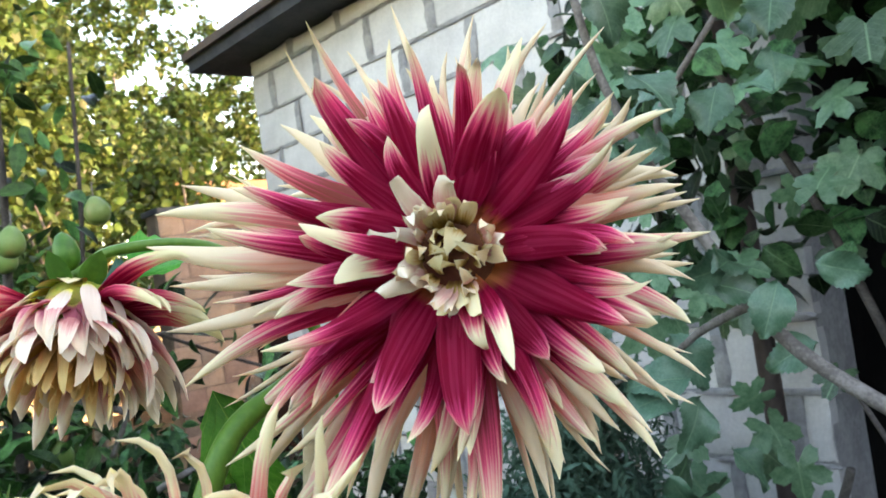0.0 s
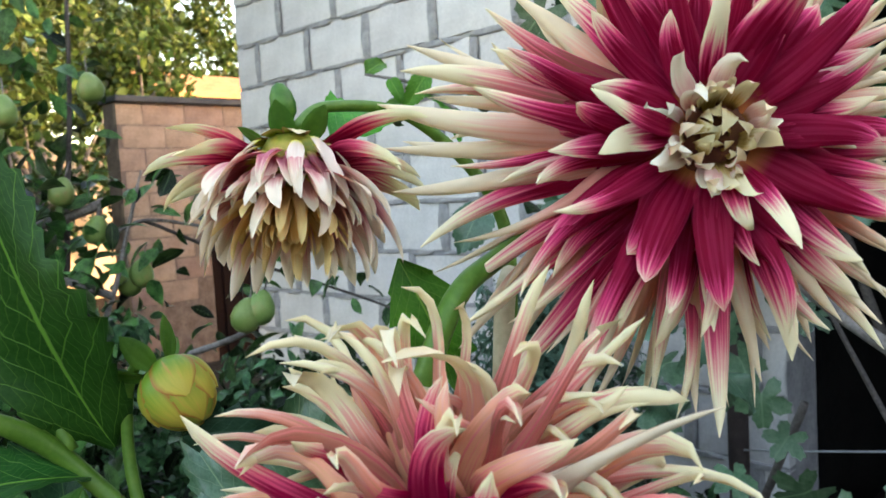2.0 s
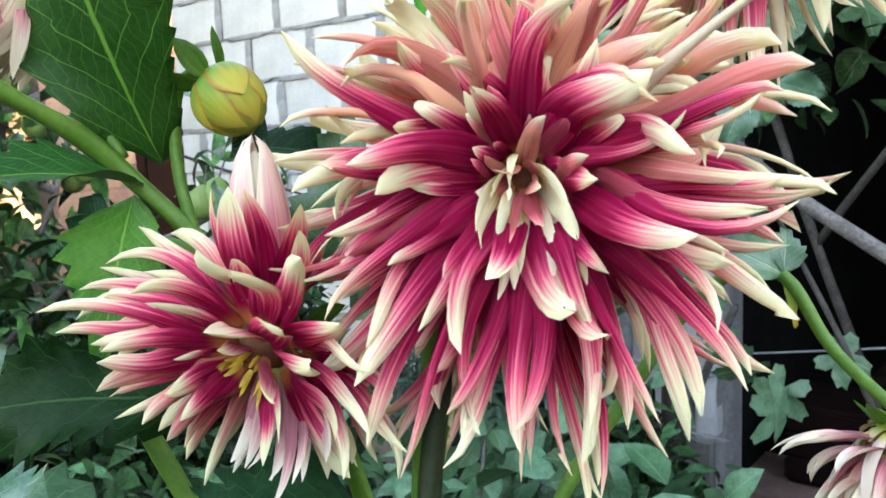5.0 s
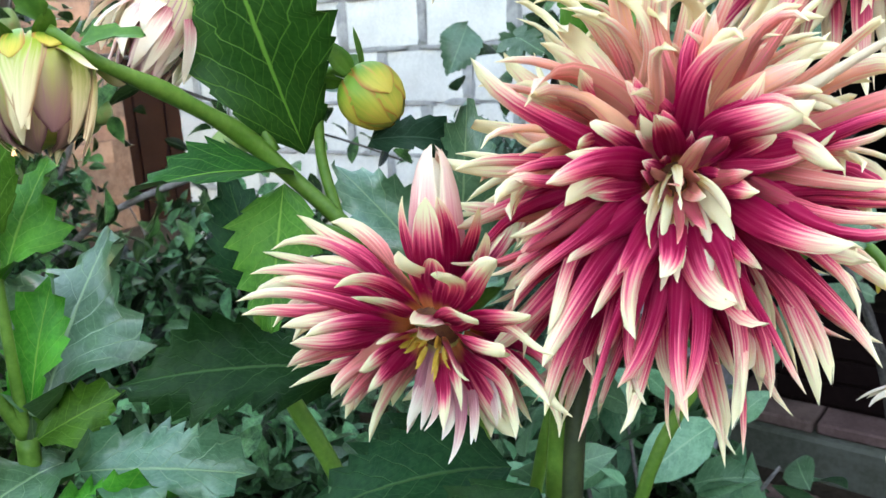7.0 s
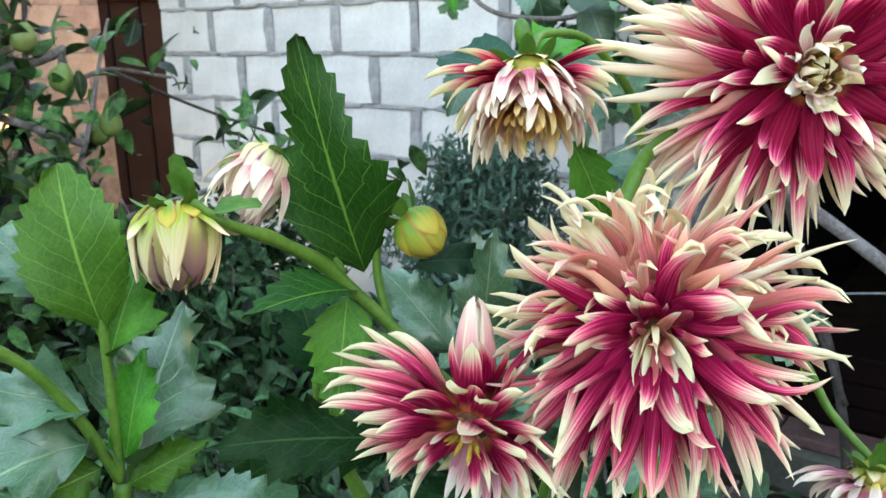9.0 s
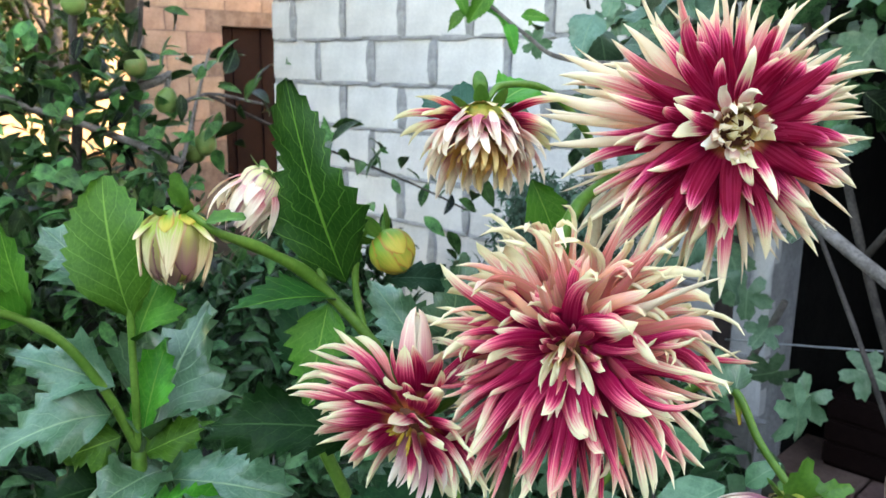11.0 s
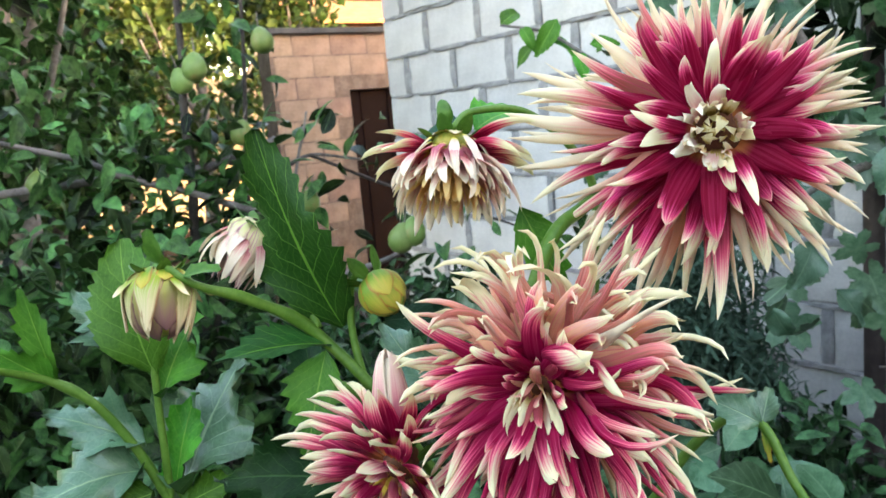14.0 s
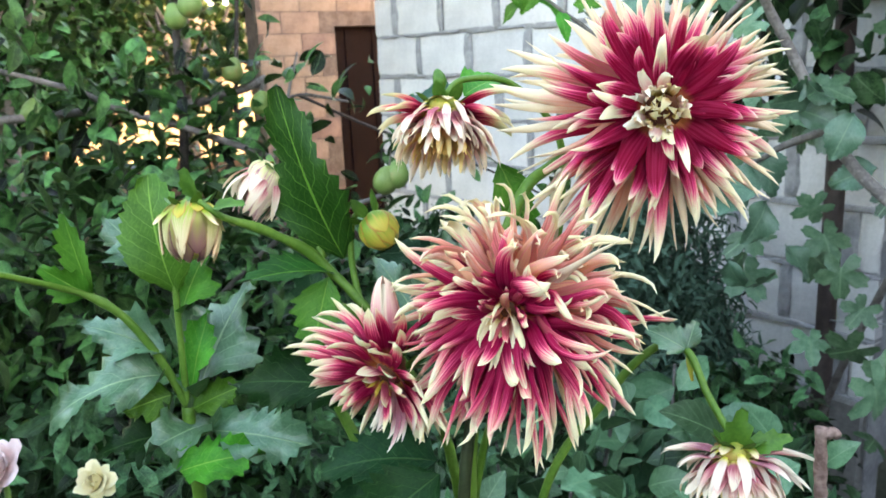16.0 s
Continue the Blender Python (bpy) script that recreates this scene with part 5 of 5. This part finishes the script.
stake = thing("stake", (3.545, -1.955, GROUND), "weathered wooden garden stake with peeling bark", "stake")
tube("stick", [(3.545, -1.955, GROUND), (3.543, -1.957, 0.8), (3.539, -1.962, 1.25), (3.535, -1.962, 1.376)], 0.0048, 0.0034, STICK, stake, sides=12, rough=0.20, per=26)
tube("knot", [(3.535, -1.962, 1.371), (3.539, -1.958, 1.373), (3.541, -1.955, 1.371)], 0.0036, 0.0028, STICK, stake, rough=0.2)


# ---- pear tree ----
def pear_mesh():
    prof = [(0.0, -0.026), (0.012, -0.025), (0.021, -0.017), (0.025, -0.004), (0.022, 0.010), (0.015, 0.021), (0.009, 0.028), (0.003, 0.031)]
    verts, faces, n = [], [], 14
    for r, z in prof:
        for j in range(n):
            a = 2 * math.pi * j / n
            verts.append((max(r, 0.0005) * math.cos(a), max(r, 0.0005) * math.sin(a), z))
    for i in range(len(prof) - 1):
        for j in range(n):
            k = (j + 1) % n
            faces.append((i * n + j, i * n + k, (i + 1) * n + k, (i + 1) * n + j))
    me = bpy.data.meshes.new("pear")
    me.from_pydata(verts, [], faces)
    me.materials.append(PEAR)
    return smooth(me)


def stalk_mesh():
    me = tube_mesh("stalk", [(0, 0, 0.028), (0.002, 0, 0.045), (0.004, 0.002, 0.062)], 0.0016, 0.0013, 6, 4)
    me.materials.append(BARK)
    return me


PEAR_ME, STALK_ME = pear_mesh(), stalk_mesh()


def pear_tree():
    tree = thing("pear_tree", (1.86, -1.72, GROUND), "young pear tree with dark leaves and small green pears", "tree")
    tube("trunk", [(1.86, -1.72, GROUND), (1.85, -1.73, 0.8), (1.845, -1.735, 1.29), (1.878, -1.732, 1.484), (1.877, -1.728, 1.64), (1.889, -1.72, 1.775), (1.88, -1.70, 2.2)], 0.014, 0.007, BARK_DARK, tree, sides=10, rough=0.06)
    tube("branch", [(1.85, -1.73, 1.1), (1.87, -1.66, 1.3), (1.878, -1.612, 1.41), (1.876, -1.598, 1.536), (1.894, -1.578, 1.779), (1.90, -1.56, 2.15)], 0.008, 0.004, BARK_DARK, tree, rough=0.06)
    tube("branch", [(1.86, -2.20, 1.50), (1.868, -1.924, 1.51), (1.872, -1.806, 1.51), (1.886, -1.705, 1.512), (1.927, -1.606, 1.537), (1.95, -1.55, 1.56)], 0.009, 0.010, BARK, tree, rough=0.06)
    tube("branch", [(1.95, -1.56, 1.55), (1.947, -1.569, 1.485), (1.986, -1.489, 1.518), (2.10, -1.42, 1.50)], 0.006, 0.003, BARK, tree, rough=0.06)
    tube("branch", [(1.86, -2.15, 1.62), (1.896, -1.965, 1.557), (1.918, -1.885, 1.51), (1.95, -1.75, 1.46), (2.056, -1.595, 1.382)], 0.006, 0.008, BARK, tree, rough=0.06)
    tube("branch", [(2.02, -1.62, 1.30), (2.056, -1.595, 1.382), (2.066, -1.551, 1.534), (2.077, -1.529, 1.615)], 0.006, 0.0025, BARK, tree, rough=0.06)
    tube("branch", [(1.85, -1.73, 1.0), (2.1, -1.60, 1.22), (2.35, -1.50, 1.32), (2.43, -1.50, 1.38)], 0.008, 0.004, BARK, tree, rough=0.06)
    tube("branch", [(1.986, -1.489, 1.518), (2.08, -1.34, 1.43), (2.208, -1.20, 1.355), (2.361, -1.17, 1.315), (2.47, -1.16, 1.285)], 0.004, 0.002, BARK_DARK, tree, rough=0.06)
    rng = np.random.default_rng(5)
    spots = [(2.10, -1.77, 1.715), (1.92, -1.739, 1.702), (2.05, -1.60, 1.769), (2.04, -1.53, 1.416), (2.02, -1.545, 1.40), (1.861, -2.042, 1.515),
             (2.434, -1.545, 1.362), (2.444, -1.525, 1.372), (1.953, -1.633, 1.581), (2.0, -1.707, 1.324), (1.99, -1.588, 1.505), (1.95, -1.66, 1.30)]
    for x, y, z in spots:
        p = new("pear", PEAR_ME)
        p.parent = tree
        p.matrix_local = pose(x - 1.86, y + 1.72, z - GROUND, rng.uniform(-18, 18), rng.uniform(-18, 18), rng.uniform(0, 360))
        s = new("stalk", STALK_ME)
        s.parent = p
    lines = [[(1.86, -2.20, 1.50), (1.95, -1.55, 1.56)], [(1.86, -2.15, 1.62), (2.056, -1.595, 1.382)], [(2.02, -1.62, 1.30), (2.077, -1.529, 1.64)],
             [(1.85, -1.73, 1.0), (2.43, -1.50, 1.38)], [(1.87, -1.70, 1.2), (1.89, -1.70, 2.2)], [(1.878, -1.61, 1.3), (1.90, -1.56, 2.2)], [(1.98, -1.49, 1.5), (2.12, -1.40, 1.50)], [(2.06, -1.36, 1.44), (2.47, -1.16, 1.29)]]
    pts = []
    for (a, b), n in zip(lines, (130, 110, 22, 80, 130, 55, 16, 34)):
        t = rng.uniform(0, 1, n)[:, None]
        pts.append(np.array(a) * (1 - t) + np.array(b) * t + rng.normal(size=(n, 3)) * 0.05)
    extra = rng.uniform((1.35, -2.45, 0.6), (2.2, -1.66, 1.42), (3300, 3))
    pts.append(extra)
    crown = leaf_cloud("crown", np.concatenate(pts), 0.066, TREE_LEAF, rng, 0.66, 0.12, template=FINE_LEAF)
    crown["kind"] = "stuff"
    under(crown, tree)
    return tree


pear_tree()


# ---- shrubs and trees behind ----
def shrub(name, place, size, count, mat, leaf_size, label, category, seed, ratio=1.0, stems=7, clump=0.12, each=60):
    rng = np.random.default_rng(seed)
    ob = thing(name, (place[0], place[1], GROUND), label, category)
    tips = []
    for i in range(stems):
        a = rng.uniform(0, 2 * math.pi)
        r = rng.uniform(0.2, 0.9)
        tip = (place[0] + size[0] * r * math.cos(a), place[1] + size[1] * r * math.sin(a), GROUND + size[2] * rng.uniform(0.6, 0.95))
        foot = (place[0] + rng.uniform(-0.05, 0.05), place[1] + rng.uniform(-0.05, 0.05), GROUND)
        mid = tuple((p * 0.4 + q * 0.6) + rng.uniform(-0.04, 0.04) for p, q in zip(foot, tip))
        tube("branch", [foot, mid, tip], 0.009, 0.003, BARK, ob, sides=6, per=5)
    n = max(1, count // each)
    c = rng.normal(size=(n, 3))
    c /= np.linalg.norm(c, axis=1)[:, None]
    c *= rng.uniform(0.35, 1.0, n)[:, None]
    c = np.array((place[0], place[1], GROUND + size[2] * 0.5)) + c * np.array((size[0], size[1], size[2] * 0.5))
    leaves = leaf_cloud("leaves", clumps(rng, c, clump, each), leaf_size, mat, rng, ratio, template=FINE_LEAF if leaf_size > 0.045 else ROUGH_LEAF)
    leaves["kind"] = "stuff"
    under(leaves, ob)
    return ob


SHRUBS = [((2.70, -0.75), (0.28, 0.22, 0.72), 1600, 0.06), ((1.5, -2.25), (0.50, 0.45, 1.05), 2600, 0.07), ((2.25, -2.15), (0.38, 0.35, 0.95), 2200, 0.065), ((1.9, -1.25), (0.45, 0.40, 0.95), 2400, 0.07),
          ((2.55, -1.75), (0.32, 0.35, 0.90), 2200, 0.06), ((2.75, -2.25), (0.25, 0.25, 0.92), 1600, 0.06), ((1.1, -1.5), (0.5, 0.6, 1.15), 2600, 0.08),
          ((2.8, -1.45), (0.32, 0.28, 0.80), 1800, 0.065), ((0.5, -2.3), (0.6, 0.7, 1.3), 2400, 0.08), ((1.3, -0.75), (0.5, 0.35, 0.95), 2000, 0.07), ((2.95, -1.85), (0.20, 0.2, 0.95), 1200, 0.055)]
for i, (p, s, n, l) in enumerate(SHRUBS):
    tagged(shrub("shrub", p, s, int(n * 2.3), SHRUB_LEAF, l, "dense dark green leafy garden shrub", "shrub", 100 + i, ratio=0.64), group="shrubs in the garden")

shrub("juniper", (2.30, -0.60), (0.27, 0.26, 1.20), 34000, NEEDLE, 0.042, "bluish-green conifer bush against the block wall", "bush", 130, ratio=0.34, clump=0.09, each=90)
for i, (p, s, n, l) in enumerate((((2.95, -1.05), (0.28, 0.25, 0.80), 130, 0.13), ((2.62, -0.95), (0.25, 0.22, 0.78), 130, 0.13), ((2.86, -1.55), (0.26, 0.24, 0.86), 420, 0.075), ((2.55, -1.22), (0.28, 0.22, 0.84), 420, 0.08), ((3.02, -1.42), (0.20, 0.18, 0.80), 260, 0.07))):
    shrub("broadleaf_shrub", p, s, n, BROAD_LEAF, l, "low plant with broad grey-green leaves", "shrub", 140 + i, ratio=0.9, each=10)


def far_tree(place, height, crown_size, seed, count=2600, leaf_size=0.13, mat=FAR_LEAF):
    rng = np.random.default_rng(seed)
    x, y = place
    tree = thing("tree", (x, y, GROUND), "leafy garden tree with sunlit yellow-green top", "tree", "trees behind the garden")
    tube("trunk", [(x, y, GROUND), (x + 0.1, y, height * 0.35), (x, y + 0.1, height * 0.75)], 0.11, 0.05, BARK, tree, rough=0.05)
    for i in range(7):
        a = rng.uniform(0, 2 * math.pi)
        z = height * rng.uniform(0.3, 0.6)
        r = crown_size * rng.uniform(0.5, 0.9)
        tube("limb", [(x, y, z), (x + 0.5 * r * math.cos(a), y + 0.5 * r * math.sin(a), z + 0.4), (x + r * math.cos(a), y + r * math.sin(a), z + 1.1)], 0.04, 0.012, BARK, tree, sides=6, per=5)
    n = count // 40
    c = rng.normal(size=(n, 3))
    c /= np.linalg.norm(c, axis=1)[:, None]
    c *= rng.uniform(0.3, 1.0, n)[:, None] ** 0.6
    c = np.array((x, y, height * 0.64)) + c * np.array((crown_size, crown_size, height * 0.36))
    crown = leaf_cloud("crown", clumps(rng, c, 0.32, 40), leaf_size, mat, rng)
    crown["kind"] = "stuff"
    under(crown, tree)
    return tree


# The tree at (-5.6, 6.2) is added out of view to dapple wall_far.
TREES = [((-2.0, -1.55), 4.4, 0.9, 2600), ((-0.4, -2.5), 4.2, 1.1, 4200), ((-6.0, -1.2), 6.4, 2.0, 11000), ((-6.3, 0.2), 5.9, 1.3, 7000), ((-0.9, -4.4), 4.6, 1.5, 4200),
         ((-9.5, -4.5), 8.5, 2.8, 9000), ((-18.5, 4.6), 10.0, 3.6, 12000), ((-5.6, 6.2), 5.6, 2.0, 5200), ((-3.9, -3.4), 5.4, 1.6, 7000), ((-10.5, -0.6), 7.5, 2.4, 10000), ((-6.2, 2.5), 4.0, 0.65, 3400), ((-4.2, -1.0), 2.6, 1.0, 6000), ((-20.5, 10.5), 9.0, 3.0, 9000), ((-22.0, 8.0), 13.0, 4.5, 15000), ((-13.0, 2.2), 6.5, 1.9, 8000), ((-5.3, 0.8), 3.1, 0.9, 1500), ((-8.3, -0.2), 4.2, 1.2, 6000), ((-8.2, -2.3), 4.2, 1.3, 6000)]
for i, (p, h, c, n) in enumerate(TREES):
    far_tree(p, h, c, 200 + i, n, 0.12 if p[0] > -5 else 0.125 if p[0] > -8 else 0.21, TREE_LEAF if p[0] > -4.5 else FAR_LEAF)


# ---- right side: fruit tree, grapevine, post, wire ----
def lobed_leaf_mesh(name, size, seed):
    """A five-lobed grape leaf lying in local xy, its foot at the origin."""
    rng = random.Random(seed)
    n = 40
    verts, uvs = [Vector((0, 0.28 * size, 0.02 * size))], [(0.5, 0.3)]
    for i in range(n):
        a = -math.pi / 2 + 2 * math.pi * i / n
        t = (a + math.pi / 2) / (2 * math.pi)
        lobe = abs(math.cos((t - 0.5) * math.pi * 5.0))
        r = (0.30 + 0.30 * lobe) * (1 - 0.22 * abs(2 * t - 1)) * (1 + (0.07 if i % 2 else -0.05) + rng.uniform(-0.03, 0.03))
        if i in (0, 1, n - 1):
            r *= 0.55
        p = Vector((math.cos(a) * r * size * 1.05, 0.28 * size + math.sin(a) * r * size, 0))
        p.z = -0.35 * (p.x * p.x + (p.y - 0.3 * size) ** 2) / size + 0.03 * size * math.sin(5 * a + seed)
        verts.append(p)
        uvs.append((0.5 + p.x / size, p.y / size))
    faces = [(0, 1 + i, 1 + (i + 1) % n) for i in range(n)]
    me = bpy.data.meshes.new(name)
    me.from_pydata(verts, [], faces)
    me.uv_layers.new(name="UVMap").data.foreach_set("uv", [c for l in me.loops for c in uvs[l.vertex_index]])
    return smooth(me)


def scatter_leaves(plant, meshes, places, rng, face, spread, scale=(0.7, 1.2)):
    for p in places:
        ob = new("leaf", meshes[rng.randrange(len(meshes))])
        ob.parent = plant
        z = (Vector(face) + Vector((rng.gauss(0, spread), rng.gauss(0, spread), rng.gauss(0, spread)))).normalized()
        y = Vector((rng.gauss(0, 0.6), rng.gauss(0, 0.6), -0.7 + rng.gauss(0, 0.4)))
        y = (y - z * y.dot(z)).normalized()
        k = rng.uniform(*scale)
        ob.matrix_local = Matrix.LocRotScale(Vector(p) - whole_place(plant), Matrix((y.cross(z), y, z)).transposed(), (k, k, k))


def fruit_tree():
    tree = thing("fruit_tree", (3.75, -1.15, GROUND), "fruit tree with grey branches and broad rounded leaves", "tree")
    tube("trunk", [(3.75, -1.15, GROUND), (3.70, -1.15, 0.8), (3.5, -1.18, 1.15), (3.204, -1.202, 1.375), (3.129, -1.203, 1.462), (3.07, -1.229, 1.584), (3.033, -1.255, 1.676), (2.99, -1.28, 1.85), (2.96, -1.28, 2.2)], 0.0125, 0.005, BARK, tree, sides=10, rough=0.06)
    tube("branch", [(3.129, -1.203, 1.462), (3.05, -1.20, 1.43), (2.998, -1.194, 1.40), (2.90, -1.20, 1.36)], 0.007, 0.003, BARK, tree, rough=0.06)
    tube("branch", [(2.977, -1.109, 1.70), (2.985, -1.109, 1.75), (3.091, -1.081, 1.877), (3.16, -1.06, 1.98)], 0.006, 0.004, BARK, tree, rough=0.06)
    tube("branch", [(3.03, -1.255, 1.67), (2.959, -1.299, 1.60), (2.889, -1.405, 1.600), (2.845, -1.442, 1.635), (2.798, -1.488, 1.682), (2.751, -1.536, 1.700)], 0.005, 0.0018, BARK, tree, rough=0.05)
    rng = random.Random(9)
    meshes = []
    for s in range(4):
        me = leaf_mesh("leaf", 0.074, 0.056, teeth=11, tooth=0.05, fold=0.22, arch=0.7, wave=0.12, seed=300 + s, heart=0.2, belly=0.42)
        me.materials.append(ROUND_LEAF)
        me.materials.append(LEAF_PALE)
        meshes.append(me)
    lines = [((3.204, -1.202, 1.375), (3.033, -1.255, 1.676), 7), ((3.033, -1.255, 1.676), (2.96, -1.28, 2.2), 12), ((3.129, -1.203, 1.462), (2.90, -1.20, 1.36), 3),
             ((3.04, -1.22, 1.36), (2.95, -1.21, 1.25), 4), ((2.977, -1.109, 1.70), (3.16, -1.06, 1.98), 12), ((2.99, -1.30, 1.60), (2.87, -1.41, 1.62), 7)]
    spots = []
    for a, b, n in lines:
        for _ in range(n):
            t = rng.random()
            spots.append([p * (1 - t) + q * t + rng.gauss(0, 0.045) for p, q in zip(a, b)])
    scatter_leaves(tree, meshes, spots, rng, (0.5, -0.6, 0.5), 0.45, (0.7, 1.25))
    small = []
    for s in range(2):
        me = leaf_mesh("leaf", 0.055, 0.026, teeth=8, tooth=0.05, fold=0.3, arch=0.8, seed=320 + s)
        me.materials.append(LEAF)
        me.materials.append(LEAF_PALE)
        small.append(me)
    scatter_leaves(tree, small, [(2.751, -1.536, 1.70), (2.772, -1.514, 1.695), (2.785, -1.50, 1.668), (2.81, -1.478, 1.70), (2.825, -1.46, 1.65), (2.84, -1.445, 1.66), (2.86, -1.43, 1.64), (2.80, -1.485, 1.672)], rng, (0.5, -0.6, 0.5), 0.4, (0.8, 1.2))
    return tree


fruit_tree()


def grapevine():
    vine = thing("grapevine", (3.3, -0.55, GROUND), "grapevine with lobed green leaves over the shed opening", "vine")
    tube("stem", [(3.3, -0.55, GROUND), (3.25, -0.55, 0.7), (3.1, -0.6, 1.2), (2.9, -0.55, 1.7), (2.6, -0.5, 2.1), (2.2, -0.45, 2.3)], 0.012, 0.006, BARK_DARK, vine, rough=0.1)
    tube("stem", [(3.1, -0.6, 1.2), (3.4, -0.7, 1.7), (3.3, -0.7, 2.2), (3.1, -0.65, 2.5)], 0.008, 0.005, BARK_DARK, vine, rough=0.1)
    tube("shoot", [(3.32, -1.0, 0.95), (3.25, -1.02, 1.12), (3.12, -0.95, 1.32)], 0.005, 0.004, BARK_DARK, vine, rough=0.1)
    rng = random.Random(15)
    meshes = []
    for s in range(5):
        me = lobed_leaf_mesh("leaf", 0.115, s)
        me.materials.append(VINE_LEAF)
        meshes.append(me)
    spots = []
    for _ in range(235):
        t = rng.random()
        spots.append((2.35 + 1.35 * t + rng.gauss(0, 0.1), -0.55 - 0.25 * t + rng.gauss(0, 0.16), 1.28 + 1.3 * rng.random() ** 0.9 + 0.25 * t))
    for _ in range(14):
        spots.append((2.78 + rng.gauss(0, 0.14), -0.62 + rng.gauss(0, 0.08), 1.12 + rng.gauss(0, 0.16)))
    for _ in range(4):
        spots.append((3.22 + rng.gauss(0, 0.06), -1.1 + rng.gauss(0, 0.06), 1.12 + rng.gauss(0, 0.05)))
    scatter_leaves(vine, meshes, spots, rng, (0.4, -0.75, 0.4), 0.45, (0.6, 1.1))
    r2 = np.random.default_rng(77)
    t = r2.uniform(0, 1, 1700)
    fill = np.stack([2.30 + 1.5 * t, -0.42 - 0.2 * t + r2.normal(size=1700) * 0.12, 1.35 + 1.35 * r2.uniform(0, 1, 1700) ** 0.9 + 0.2 * t], 1)
    rest = leaf_cloud("small_leaves", fill, 0.075, SHRUB_LEAF, r2, 1.2, 0.4, template=FINE_LEAF)
    rest["kind"] = "stuff"
    under(rest, vine)
    return vine


grapevine()

post = thing("post", (2.58, -0.12, GROUND), "dark brown round metal post by the block wall", "post")
tube("pole", [(2.58, -0.12, GROUND), (2.582, -0.12, 1.0), (2.58, -0.12, 2.5)], 0.028, 0.028, POST, post, sides=14)
tube("vine_stem", [(2.60, -0.16, GROUND), (2.61, -0.17, 0.45), (2.66, -0.20, 0.62), (2.75, -0.28, 0.80), (2.85, -0.35, 1.0)], 0.012, 0.010, BARK, post, rough=0.1)
wire = thing("wire", (2.61, -0.15, GROUND), "thin galvanised trellis wire stretched from the post", "wire")
tube("strand", [(2.61, -0.15, 0.79), (2.9, -0.15, 0.84), (3.6, -0.15, 0.97), (4.5, -0.15, 1.12)], 0.003, 0.003, WIRE, wire, sides=6, per=4)
tube("stake", [(4.5, -0.15, GROUND), (4.5, -0.15, 0.6), (4.5, -0.15, 1.2)], 0.012, 0.012, BARK, wire)


# ---- small blooms far below ----
def small_rose(place, mats, label, seed, size):
    plant = thing("rose", (place[0], place[1], GROUND), label, "flower")
    tube("stem", [(place[0], place[1], GROUND), (place[0] + 0.01, place[1], 0.6), (place[0], place[1], place[2] - 0.01)], 0.004, 0.003, STEM, plant)
    head, turn = flower_head(plant, place, (0.5, -0.6, 0.6), 0.008 * size, 0.010 * size, 0.006 * size, CORE)
    rng = random.Random(seed)
    for n, a0, l in ((7, 78, 0.034), (6, 58, 0.030), (6, 38, 0.026), (5, 20, 0.022)):
        ring(head, turn, rng, n, a0, l * size, 0.024 * size, (0.004 * size, 0.002), -0.4, 0.6, 0.9, -0.2, pale=0.1, peach=0.2, mats=mats, blunt=0.3, rows=9, start=17 * n)
    return plant


small_rose((2.884, -2.306, 1.208), [ROSE, ROSE], "small pale pink rose low in the bed", 91, 0.9)
small_rose((2.911, -2.225, 1.174), [CENTRE, CENTRE], "small creamy yellow rose low in the bed", 92, 0.7)
